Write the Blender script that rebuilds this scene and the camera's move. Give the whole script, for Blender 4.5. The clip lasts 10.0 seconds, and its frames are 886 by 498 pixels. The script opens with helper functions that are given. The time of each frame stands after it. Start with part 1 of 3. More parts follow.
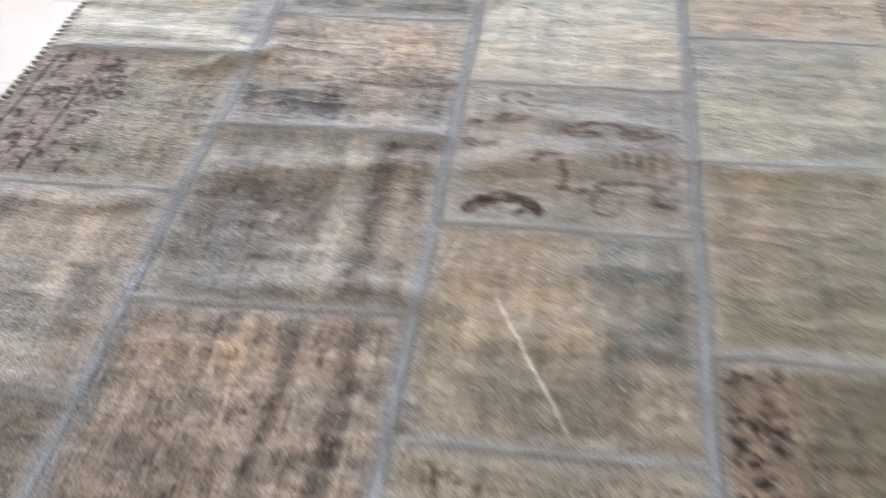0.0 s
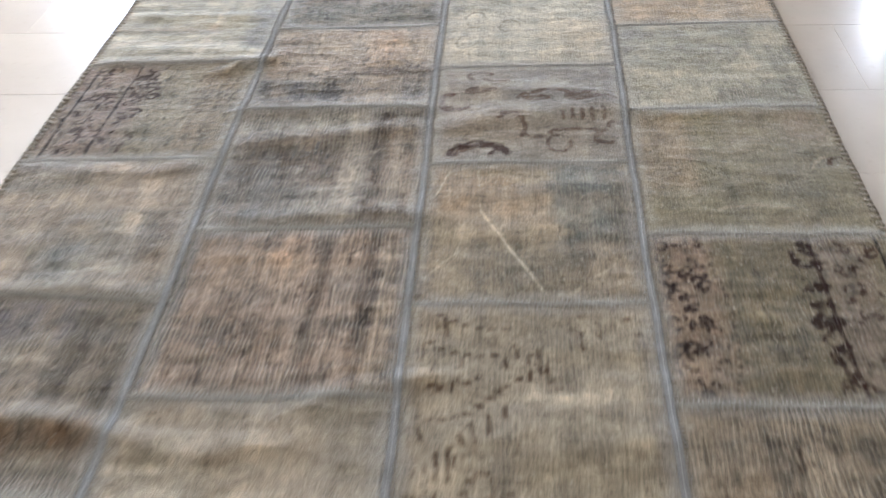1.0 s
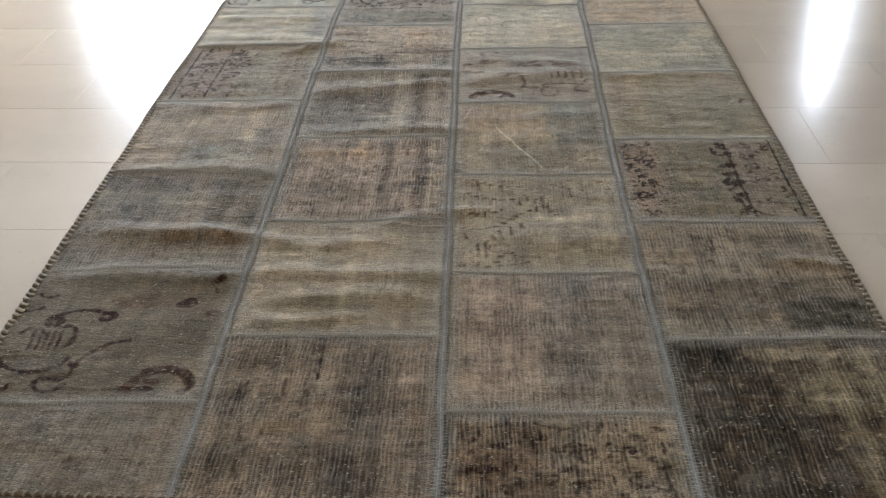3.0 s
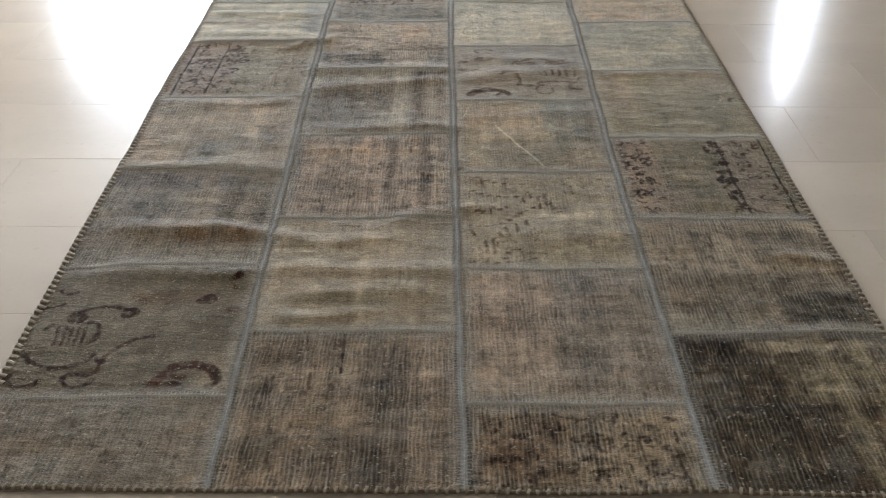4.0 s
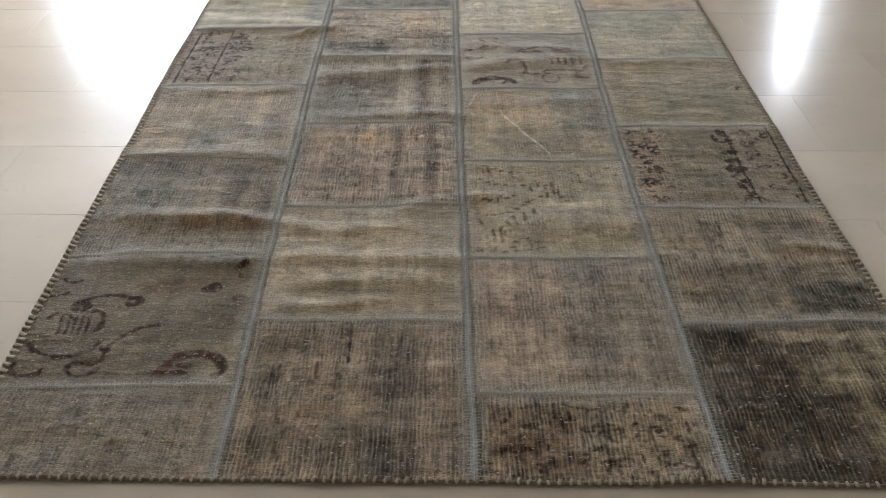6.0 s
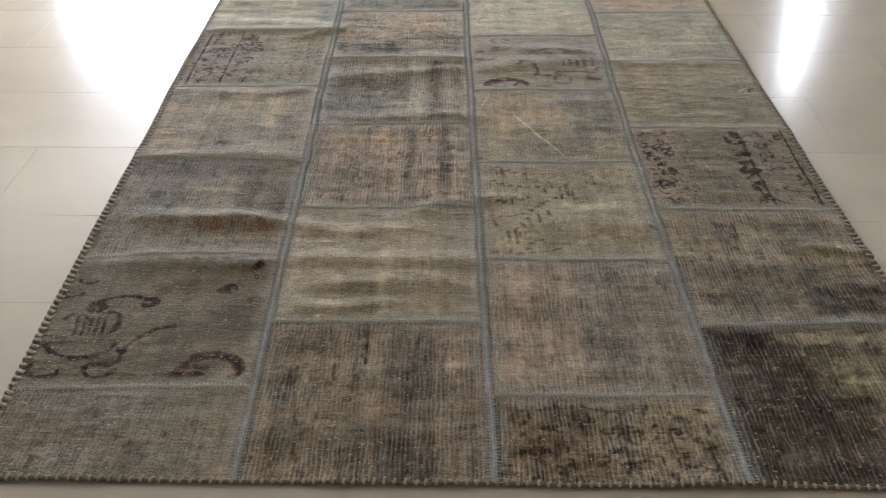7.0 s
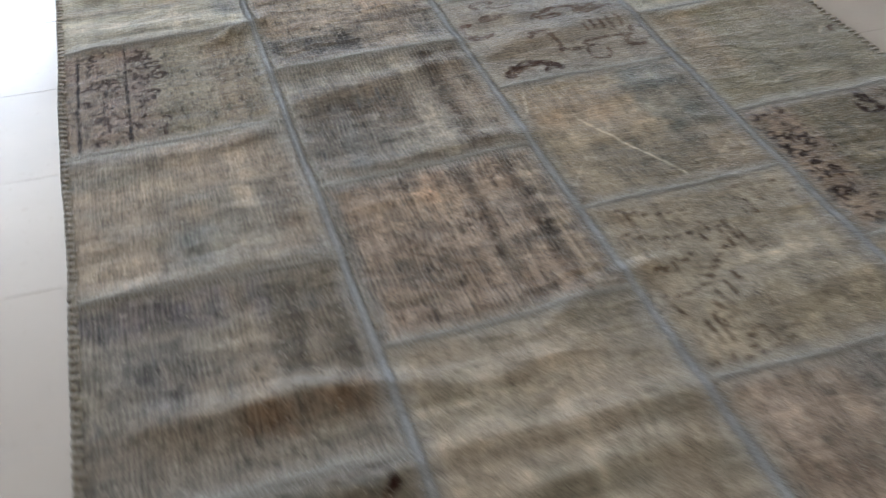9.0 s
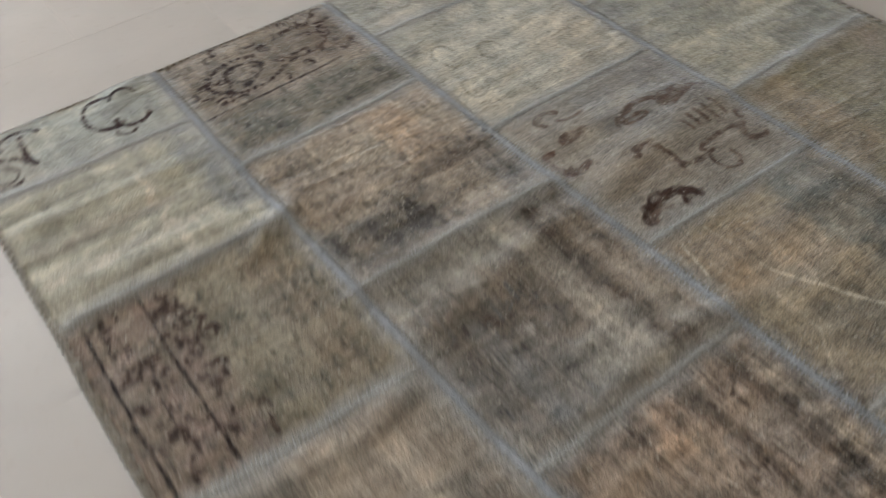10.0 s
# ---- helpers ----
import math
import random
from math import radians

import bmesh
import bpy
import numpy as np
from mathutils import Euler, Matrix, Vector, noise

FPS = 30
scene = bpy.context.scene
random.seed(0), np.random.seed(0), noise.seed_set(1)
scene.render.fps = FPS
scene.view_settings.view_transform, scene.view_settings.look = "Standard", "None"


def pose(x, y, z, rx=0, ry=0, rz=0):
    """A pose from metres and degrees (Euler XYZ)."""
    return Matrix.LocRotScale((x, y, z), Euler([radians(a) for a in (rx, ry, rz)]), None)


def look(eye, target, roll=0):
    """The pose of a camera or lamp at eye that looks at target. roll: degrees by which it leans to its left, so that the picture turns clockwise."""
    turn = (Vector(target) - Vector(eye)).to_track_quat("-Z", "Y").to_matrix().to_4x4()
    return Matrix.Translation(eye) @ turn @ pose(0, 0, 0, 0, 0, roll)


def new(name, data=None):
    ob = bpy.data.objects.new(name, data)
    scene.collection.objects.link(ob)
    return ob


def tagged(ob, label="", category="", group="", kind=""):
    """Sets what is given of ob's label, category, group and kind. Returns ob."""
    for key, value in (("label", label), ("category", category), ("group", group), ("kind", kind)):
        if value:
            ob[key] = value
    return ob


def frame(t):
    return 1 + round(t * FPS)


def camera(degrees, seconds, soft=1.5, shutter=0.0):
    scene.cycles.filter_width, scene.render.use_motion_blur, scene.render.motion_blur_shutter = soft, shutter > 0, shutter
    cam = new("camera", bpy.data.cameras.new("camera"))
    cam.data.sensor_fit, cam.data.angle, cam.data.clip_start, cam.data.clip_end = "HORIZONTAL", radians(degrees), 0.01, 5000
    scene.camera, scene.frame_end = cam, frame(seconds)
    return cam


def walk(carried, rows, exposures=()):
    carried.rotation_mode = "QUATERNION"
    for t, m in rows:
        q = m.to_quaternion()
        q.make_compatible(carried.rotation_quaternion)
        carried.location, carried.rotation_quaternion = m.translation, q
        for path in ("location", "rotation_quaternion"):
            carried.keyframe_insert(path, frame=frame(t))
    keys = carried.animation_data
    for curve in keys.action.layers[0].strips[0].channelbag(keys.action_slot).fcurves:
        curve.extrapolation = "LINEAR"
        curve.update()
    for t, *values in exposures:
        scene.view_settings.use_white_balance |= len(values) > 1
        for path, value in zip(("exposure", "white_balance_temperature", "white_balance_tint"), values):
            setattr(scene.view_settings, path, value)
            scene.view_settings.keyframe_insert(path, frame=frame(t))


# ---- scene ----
cam = camera(48.7, 10.0, soft=1.2, shutter=0.85)
PATH = [
    (0, (1.241, 0.373, 1.182), (1.013, 1.853, -0.144), -0.9),
    (0.2, (1.258, 0.264, 1.205), (1.088, 1.755, -0.117), -0.8),
    (0.5, (1.256, 0.077, 1.195), (1.087, 1.616, -0.071), -2.1),
    (1, (1.235, -0.197, 1.259), (1.079, 1.383, 0.043), -3.1),
    (1.5, (1.188, -0.522, 1.267), (1.034, 1.08, 0.08), -1.9),
    (2, (1.149, -0.815, 1.341), (1.072, 0.799, 0.163), -0.3),
    (2.5, (1.127, -1.08, 1.279), (1.066, 0.609, 0.21), -0.6),
    (3, (1.128, -1.239, 1.329), (1.034, 0.45, 0.262), -1.4),
    (4.5, (0.968, -1.298, 1.396), (0.977, 0.374, 0.298), 0.4),
    (5, (0.988, -1.3, 1.384), (0.984, 0.374, 0.29), 0.4),
    (5.5, (0.993, -1.286, 1.377), (0.979, 0.38, 0.272), 0.1),
    (7, (0.953, -1.277, 1.37), (0.935, 0.393, 0.269), 0.1),
    (7.5, (0.891, -1.239, 1.342), (0.87, 0.387, 0.177), 1.1),
    (8, (0.728, -0.945, 1.155), (0.81, 0.644, -0.057), -1.1),
    (8.5, (0.552, -0.584, 1.222), (0.646, 0.926, -0.087), -1.9),
    (8.8, (0.339, -0.338, 1.178), (0.727, 1.195, -0.047), -0.9),
    (9, (0.311, -0.2, 1.215), (0.736, 1.287, -0.054), -1.6),
    (9.2, (0.222, -0.039, 1.213), (0.697, 1.416, -0.076), -2.1),
    (9.4, (0.205, 0.209, 1.241), (0.66, 1.605, -0.117), -4.6),
    (9.7, (-0.037, 0.535, 1.171), (0.648, 1.945, -0.071), -4.7),
    (10, (-0.008, 0.804, 1.355), (0.725, 2.042, -0.034), -6.1),
]
EXPOSURES = [(0.0, 1.14, 5400, 17), (0.5, 1.04, 5480, 16), (1.0, 0.88, 5580, 15), (1.5, 0.54, 5790, 12.5), (2.0, 0.66, 5860, 12.5), (2.5, 0.38, 5940, 12.5), (5.0, 0.36, 6010, 12.5), (7.5, 0.36, 6070, 12.5), (8.5, 0.51, 5840, 12.5), (9.0, 0.43, 5490, 12.5), (9.5, 0.38, 5690, 12.5), (10.0, 0.24, 5690, 12.5)]
walk(cam, [(t, look(eye, target, roll)) for t, eye, target, roll in PATH], EXPOSURES)

# ---------------------------------------------------------------- light
world = bpy.data.worlds.new("daylight")
scene.world = world
world.use_nodes = True
wn = world.node_tree.nodes
sky = wn.new("ShaderNodeTexSky")
sky.sky_type, sky.sun_disc = "NISHITA", False
sky.sun_elevation, sky.sun_rotation = radians(40), radians(200)
world.node_tree.links.new(sky.outputs["Color"], wn["Background"].inputs["Color"])
wn["Background"].inputs["Strength"].default_value = 0.1

# the room: far wall with the glazed door and a narrow window
X0, X1, Y0, Y1, HIGH = -4.6, 6.6, -4.2, 8.0, 3.15
DOOR = (-2.78, -0.75, 0.0, 2.3)
SLIT = (4.335, 4.445, 0.0, 2.75)


def window_light(name, span, watts):
    x0, x1, z0, z1 = span
    lamp = bpy.data.lights.new(name, "AREA")
    lamp.shape, lamp.size, lamp.size_y = "RECTANGLE", x1 - x0 - 0.044, z1 - z0 - 0.1
    lamp.energy, lamp.color = watts, (0.87, 0.95, 1.0)
    ob = new(name, lamp)
    ob.matrix_world = pose((x0 + x1) / 2, Y1 + 0.18, (z0 + z1) / 2, -90, 0, 0)
    return ob


window_light("door_daylight", DOOR, 415)
window_light("slit_daylight", SLIT, 76)


# ---------------------------------------------------------------- helpers
def part(name, bm, material, parent=None, label="", smooth=False):
    me = bpy.data.meshes.new(name)
    bm.to_mesh(me)
    bm.free()
    me.materials.append(material)
    if smooth:
        me.shade_smooth()
    ob = new(name, me)
    ob.parent = parent
    return tagged(ob, label)


def mesh_part(name, verts, faces, material, parent=None, label="", smooth=True):
    me = bpy.data.meshes.new(name)
    me.from_pydata(np.asarray(verts).tolist(), [], np.asarray(faces).tolist())
    me.materials.append(material)
    if smooth:
        me.shade_smooth()
    ob = new(name, me)
    ob.parent = parent
    return tagged(ob, label)


def box(bm, x0, x1, y0, y1, z0, z1, bevel=0.0):
    made = bmesh.ops.create_cube(bm, size=1.0)["verts"]
    for v in made:
        v.co = Vector((x0 + (v.co.x + 0.5) * (x1 - x0), y0 + (v.co.y + 0.5) * (y1 - y0), z0 + (v.co.z + 0.5) * (z1 - z0)))
    if bevel:
        edges = list({e for v in made for e in v.link_edges})
        bmesh.ops.bevel(bm, geom=edges, offset=bevel, segments=2, affect="EDGES", profile=0.5)


def linear(rgb, k=1.0):
    return tuple(k * (c / 255) ** 2.2 for c in rgb)


# ---------------------------------------------------------------- materials
class Nodes:
    def __init__(self, name):
        self.mat = bpy.data.materials.new(name)
        self.mat.use_nodes = True
        self.tree = self.mat.node_tree
        self.bsdf = self.tree.nodes["Principled BSDF"]

    def add(self, kind, **values):
        n = self.tree.nodes.new("ShaderNode" + kind)
        for k, v in values.items():
            n.inputs[k.replace("_", " ")].default_value = v
        return n

    def link(self, a, b):
        self.tree.links.new(a, b)

    def math(self, op, a, b=None):
        n = self.tree.nodes.new("ShaderNodeMath")
        n.operation = op
        for i, v in enumerate((a, b)):
            if v is None:
                continue
            if isinstance(v, (int, float)):
                n.inputs[i].default_value = v
            else:
                self.link(v, n.inputs[i])
        return n.outputs[0]

    def coords(self, scale=(1, 1, 1)):
        t = self.tree.nodes.new("ShaderNodeTexCoord")
        m = self.add("Mapping", Scale=scale)
        self.link(t.outputs["Object"], m.inputs["Vector"])
        return m.outputs[0]

    def noise(self, scale, detail=3.0, stretch=(1, 1, 1), rough=0.5):
        n = self.add("TexNoise", Scale=scale, Detail=detail, Roughness=rough)
        self.link(self.coords(stretch), n.inputs["Vector"])
        return n.outputs["Fac"]

    def ramp(self, fac, lo, hi, a=0.0, b=1.0):
        n = self.add("MapRange", From_Min=lo, From_Max=hi, To_Min=a, To_Max=b)
        self.link(fac, n.inputs["Value"])
        return n.outputs[0]

    def mix(self, fac, a, b, blend="MIX"):
        n = self.tree.nodes.new("ShaderNodeMix")
        n.data_type, n.blend_type = "RGBA", blend
        for sock, v in ((n.inputs[0], fac), (n.inputs[6], a), (n.inputs[7], b)):
            if isinstance(v, (int, float)):
                sock.default_value = v
            elif isinstance(v, tuple):
                sock.default_value = (*v, 1)
            else:
                self.link(v, sock)
        return n.outputs[2]

    def bump(self, height, distance, strength=1.0):
        n = self.add("Bump", Strength=strength, Distance=distance)
        self.link(height, n.inputs["Height"])
        self.link(n.outputs[0], self.bsdf.inputs["Normal"])

    def set(self, **values):
        for k, v in values.items():
            s = self.bsdf.inputs[k.replace("_", " ")]
            if hasattr(v, "node"):
                self.link(v, s)
            else:
                s.default_value = (*v, 1) if isinstance(v, tuple) and len(v) == 3 else v
        return self.mat


def wool_material():
    """Worn, low-cut wool: the dye from the colour attribute, pale warp cords and weft rows where the pile is gone."""
    n = Nodes("worn_wool")
    dye = n.tree.nodes.new("ShaderNodeVertexColor")
    dye.layer_name = "dye"
    worn = dye.outputs["Alpha"]
    place = n.tree.nodes.new("ShaderNodeSeparateXYZ")
    n.link(n.coords(), place.inputs[0])
    drift = n.ramp(n.noise(1.0, 2, (30, 9, 9)), 0.25, 0.75, -0.0055, 0.0055)
    along = n.math("DIVIDE", n.math("ADD", place.outputs[0], drift), 0.0094)
    cord = n.math("ADD", n.math("MULTIPLY", n.math("SINE", n.math("MULTIPLY", along, 2 * math.pi)), 0.5), 0.5)
    sway = n.ramp(n.noise(1.0, 2, (9, 40, 40)), 0.25, 0.75, -0.003, 0.003)
    row = n.math("ADD", n.math("DIVIDE", n.math("ADD", place.outputs[1], sway), 0.0052), n.math("MULTIPLY", n.math("FLOOR", along), 0.5))
    bead = n.math("ADD", n.math("MULTIPLY", n.math("SINE", n.math("MULTIPLY", row, 2 * math.pi)), 0.5), 0.5)
    thread = n.ramp(cord, 0.46, 0.92)
    broken = n.math("MULTIPLY", n.ramp(n.noise(1.0, 4, (85, 30, 30), 0.7), 0.40, 0.60), n.ramp(n.noise(1.0, 3, (24, 19, 19)), 0.36, 0.60, 0.25, 1.0))
    rib = n.math("MULTIPLY", n.math("MULTIPLY", thread, n.ramp(bead, 0, 1, 0.5, 1.0)), n.math("MULTIPLY", broken, worn))
    knots = n.noise(1.0, 2, (340, 260, 260))
    fluff = n.noise(1.0, 4, (90, 150, 150))
    weft = n.noise(1.0, 3, (16, 300, 300))
    streak = n.noise(1.0, 3, (190, 12, 12))
    gap = n.math("MULTIPLY", n.math("MULTIPLY", n.math("SUBTRACT", 1.0, thread), worn), 0.38)
    shade = n.math("SUBTRACT", 1.12, gap)
    shade = n.math("ADD", shade, n.ramp(bead, 0, 1, -0.16, 0.16))
    shade = n.math("ADD", shade, n.ramp(knots, 0.3, 0.7, -0.38, 0.38))
    shade = n.math("ADD", shade, n.ramp(fluff, 0.3, 0.7, -0.17, 0.17))
    shade = n.math("ADD", shade, n.ramp(weft, 0.3, 0.7, -0.24, 0.24))
    shade = n.math("ADD", shade, n.math("MULTIPLY", n.ramp(streak, 0.3, 0.7, -0.28, 0.28), worn))
    shade = n.math("MAXIMUM", shade, 0.18)
    grey = n.tree.nodes.new("ShaderNodeCombineColor")
    for i in range(3):
        n.link(shade, grey.inputs[i])
    col = n.mix(1.0, dye.outputs["Color"], grey.outputs[0], "MULTIPLY")
    warp = n.mix(0.55, dye.outputs["Color"], linear((196, 183, 158)))
    col = n.mix(n.math("MULTIPLY", rib, 0.95), col, warp)
    lint = n.ramp(n.noise(1.0, 1, (120, 170, 170)), 0.69, 0.73)
    col = n.mix(n.math("MULTIPLY", lint, 0.75), col, linear((196, 188, 172)))
    curl = n.math("ABSOLUTE", n.math("SUBTRACT", n.noise(1.0, 1, (46, 30, 30)), 0.5))
    strand = n.math("MULTIPLY", n.ramp(curl, 0.004, 0.011, 1.0, 0.0), n.ramp(n.noise(1.0, 2, (19, 24, 24)), 0.56, 0.62))
    col = n.mix(n.math("MULTIPLY", strand, 0.35), col, linear((198, 188, 170)))
    relief = n.math("ADD", n.math("MULTIPLY", rib, 0.9), n.math("MULTIPLY", n.math("ADD", knots, fluff), 0.6))
    n.bump(relief, 0.004, 1.0)
    luma = n.tree.nodes.new("ShaderNodeRGBToBW")
    n.link(dye.outputs["Color"], luma.inputs[0])
    return n.set(Base_Color=col, Roughness=0.9, Sheen_Weight=n.ramp(luma.outputs[0], 0.02, 0.16, 0.08, 0.42), Sheen_Roughness=0.32, Sheen_Tint=(0.86, 0.93, 1.0), Specular_IOR_Level=0.15)


def thread_material(name, a, b, rough=0.8):
    n = Nodes(name)
    f = n.noise(1.0, 3, (140, 140, 140))
    w = n.noise(9.0, 3)
    col = n.mix(n.ramp(f, 0.3, 0.7), linear(a), linear(b))
    col = n.mix(n.ramp(w, 0.35, 0.65, 0, 0.3), col, linear((112, 104, 92)))
    g = n.noise(1.0, 3, (300, 240, 240))
    n.bump(g, 0.004, 1.0)
    return n.set(Base_Color=col, Roughness=rough, Sheen_Weight=0.42, Sheen_Roughness=0.32, Sheen_Tint=(0.84, 0.92, 1.0), Specular_IOR_Level=0.2)


def stone_material():
    """Honed and polished cream limestone."""
    n = Nodes("cream_limestone")
    info = n.tree.nodes.new("ShaderNodeObjectInfo")
    cloud = n.noise(2.2, 6, (1, 1.6, 1), 0.6)
    fine = n.noise(38, 4)
    col = n.mix(n.ramp(cloud, 0.2, 0.8), linear((204, 197, 188)), linear((188, 181, 172)))
    col = n.mix(n.ramp(info.outputs["Random"], 0, 1, 0.0, 0.4), col, linear((172, 164, 155)))
    col = n.mix(n.ramp(fine, 0.62, 0.75, 0, 0.3), col, linear((172, 158, 142)))
    rough = n.ramp(cloud, 0.1, 0.9, 0.20, 0.25)
    n.bump(n.noise(5, 3), 0.0012, 0.25)
    return n.set(Base_Color=col, Roughness=rough, Specular_IOR_Level=0.5, Coat_Weight=0.4, Coat_Roughness=0.12)


def plain_material(name, rgb, rough, grain=40, relief=0.0004):
    n = Nodes(name)
    f = n.noise(grain, 4)
    w = n.noise(1.2, 3)
    col = n.mix(n.ramp(w, 0.3, 0.7), linear(rgb), linear(tuple(c * 0.96 for c in rgb)))
    n.bump(f, relief, 0.5)
    return n.set(Base_Color=col, Roughness=rough)


WOOL = wool_material()
SEAM = thread_material("seam_tape", (184, 187, 189), (152, 155, 158))
CROSS = thread_material("cross_seam_tape", (190, 188, 181), (158, 156, 149))
RUNG = thread_material("seam_thread", (210, 212, 213), (178, 180, 182))
PALE_RUNG = thread_material("cross_seam_thread", (208, 206, 199), (172, 170, 163))
HEM = thread_material("hem_thread", (186, 177, 160), (146, 136, 120))
CORD = thread_material("binding_cord", (132, 118, 98), (98, 86, 70))
BACK = thread_material("jute_backing", (110, 98, 80), (84, 74, 60))
STONE = stone_material()
GROUT = plain_material("grout", (200, 189, 172), 0.8, 120)
# tint picked to warm the light that the unseen walls bounce
PLASTER = plain_material("warm_white_plaster", (230, 218, 201), 0.85)
PAINT = plain_material("white_frame_paint", (225, 225, 222), 0.4)

# ---------------------------------------------------------------- the room
def wall(name, x0, x1, y0, y1, z0, z1, mat=PLASTER):
    bm = bmesh.new()
    box(bm, x0, x1, y0, y1, z0, z1)
    return tagged(part(name, bm, mat), kind="structure")


# unseen walls and ceiling, added to close the room and bounce light
wall("wall_south", X0, X1, Y0 - 0.4, Y0, 0.001, HIGH)
wall("wall_west", X0 - 0.6, X0, Y0 - 0.4, Y1 + 0.4, 0.001, HIGH)
wall("wall_east", X1, X1 + 0.6, Y0 - 0.4, Y1 + 0.4, 0.001, HIGH)
wall("ceiling", X0 - 0.6, X1 + 0.6, Y0 - 0.4, Y1 + 0.4, HIGH, HIGH + 0.2)
bm = bmesh.new()
box(bm, X0, DOOR[0], Y1, Y1 + 0.2, 0.001, HIGH)
box(bm, DOOR[1], SLIT[0], Y1, Y1 + 0.2, 0.001, HIGH)
box(bm, SLIT[1], X1, Y1, Y1 + 0.2, 0.001, HIGH)
box(bm, DOOR[0], DOOR[1], Y1, Y1 + 0.2, DOOR[3], HIGH)
box(bm, SLIT[0], SLIT[1], Y1, Y1 + 0.2, SLIT[3], HIGH)
tagged(part("wall_north", bm, PLASTER), kind="structure")


def frame_round(name, span):
    x0, x1, z0, z1 = span
    bm = bmesh.new()
    for a in (x0, x1 - 0.02):
        box(bm, a, a + 0.02, Y1 + 0.1, Y1 + 0.16, z0, z1)
    for a in (z0 + 0.006, z1 - 0.05):
        box(bm, x0 + 0.02, x1 - 0.02, Y1 + 0.1, Y1 + 0.16, a, a + 0.05)
    return tagged(part(name, bm, PAINT), kind="structure")


frame_round("door_1", DOOR)
frame_round("window_1", SLIT)

# ---------------------------------------------------------------- the rug's plan
LONG = 3.0
COLUMNS = (  # x of the column lines at the near and the far end, and their bow
    (0.042, -0.012, -0.002), (0.549, 0.493, -0.004), (1.037, 0.998, -0.004), (1.508, 1.508, -0.014), (2.014, 1.992, -0.010))
SEAMS = (  # y of the cross seams at their two ends, column by column
    ((0, 0), (0.256, 0.262), (0.744, 0.756), (1.268, 1.257), (1.777, 1.788), (2.285, 2.292), (2.755, 2.755), (LONG, LONG)),
    ((0, 0), (0.487, 0.489), (0.994, 1.001), (1.492, 1.512), (2.013, 2.026), (2.510, 2.528), (LONG, LONG)),
    ((0, 0), (0.242, 0.248), (0.746, 0.750), (1.250, 1.264), (1.756, 1.775), (2.252, 2.270), (2.755, 2.765), (LONG, LONG)),
    ((0, 0), (0.485, 0.502), (0.991, 0.997), (1.485, 1.490), (2.004, 2.026), (2.514, 2.528), (LONG, LONG)))

LATTICE = {}


def value_noise(x, y, seed):
    if seed not in LATTICE:
        LATTICE[seed] = np.random.default_rng(seed).random((256, 256))
    g = LATTICE[seed]
    x, y = np.asarray(x, float) + 500.0, np.asarray(y, float) + 500.0
    i, j = np.floor(x).astype(int), np.floor(y).astype(int)
    fx, fy = x - i, y - j
    fx, fy = fx * fx * (3 - 2 * fx), fy * fy * (3 - 2 * fy)
    i0, i1, j0, j1 = i % 256, (i + 1) % 256, j % 256, (j + 1) % 256
    return (g[i0, j0] * (1 - fx) + g[i1, j0] * fx) * (1 - fy) + (g[i0, j1] * (1 - fx) + g[i1, j1] * fx) * fy


def fbm(x, y, sx, sy, seed, octaves=3):
    """Cloudy noise about 0, within about -1 to 1; sx, sy: its grain in metres."""
    total, weight = 0.0, 0.0
    for k in range(octaves):
        a = 0.55 ** k
        total = total + a * (value_noise(np.asarray(x) / sx * 2 ** k, np.asarray(y) / sy * 2 ** k, seed + k) - 0.5)
        weight += a
    return total / weight * 2.6


def smooth(lo, hi, v):
    t = np.clip((v - lo) / (hi - lo), 0, 1)
    return t * t * (3 - 2 * t)


def line_x(k, y):
    a, b, bow = COLUMNS[k]
    t = np.asarray(y) / LONG
    return a + (b - a) * t + 4 * bow * t * (1 - t) + 0.004 * fbm(np.asarray(y), 0 * np.asarray(y) + k, 0.35, 1, 77)


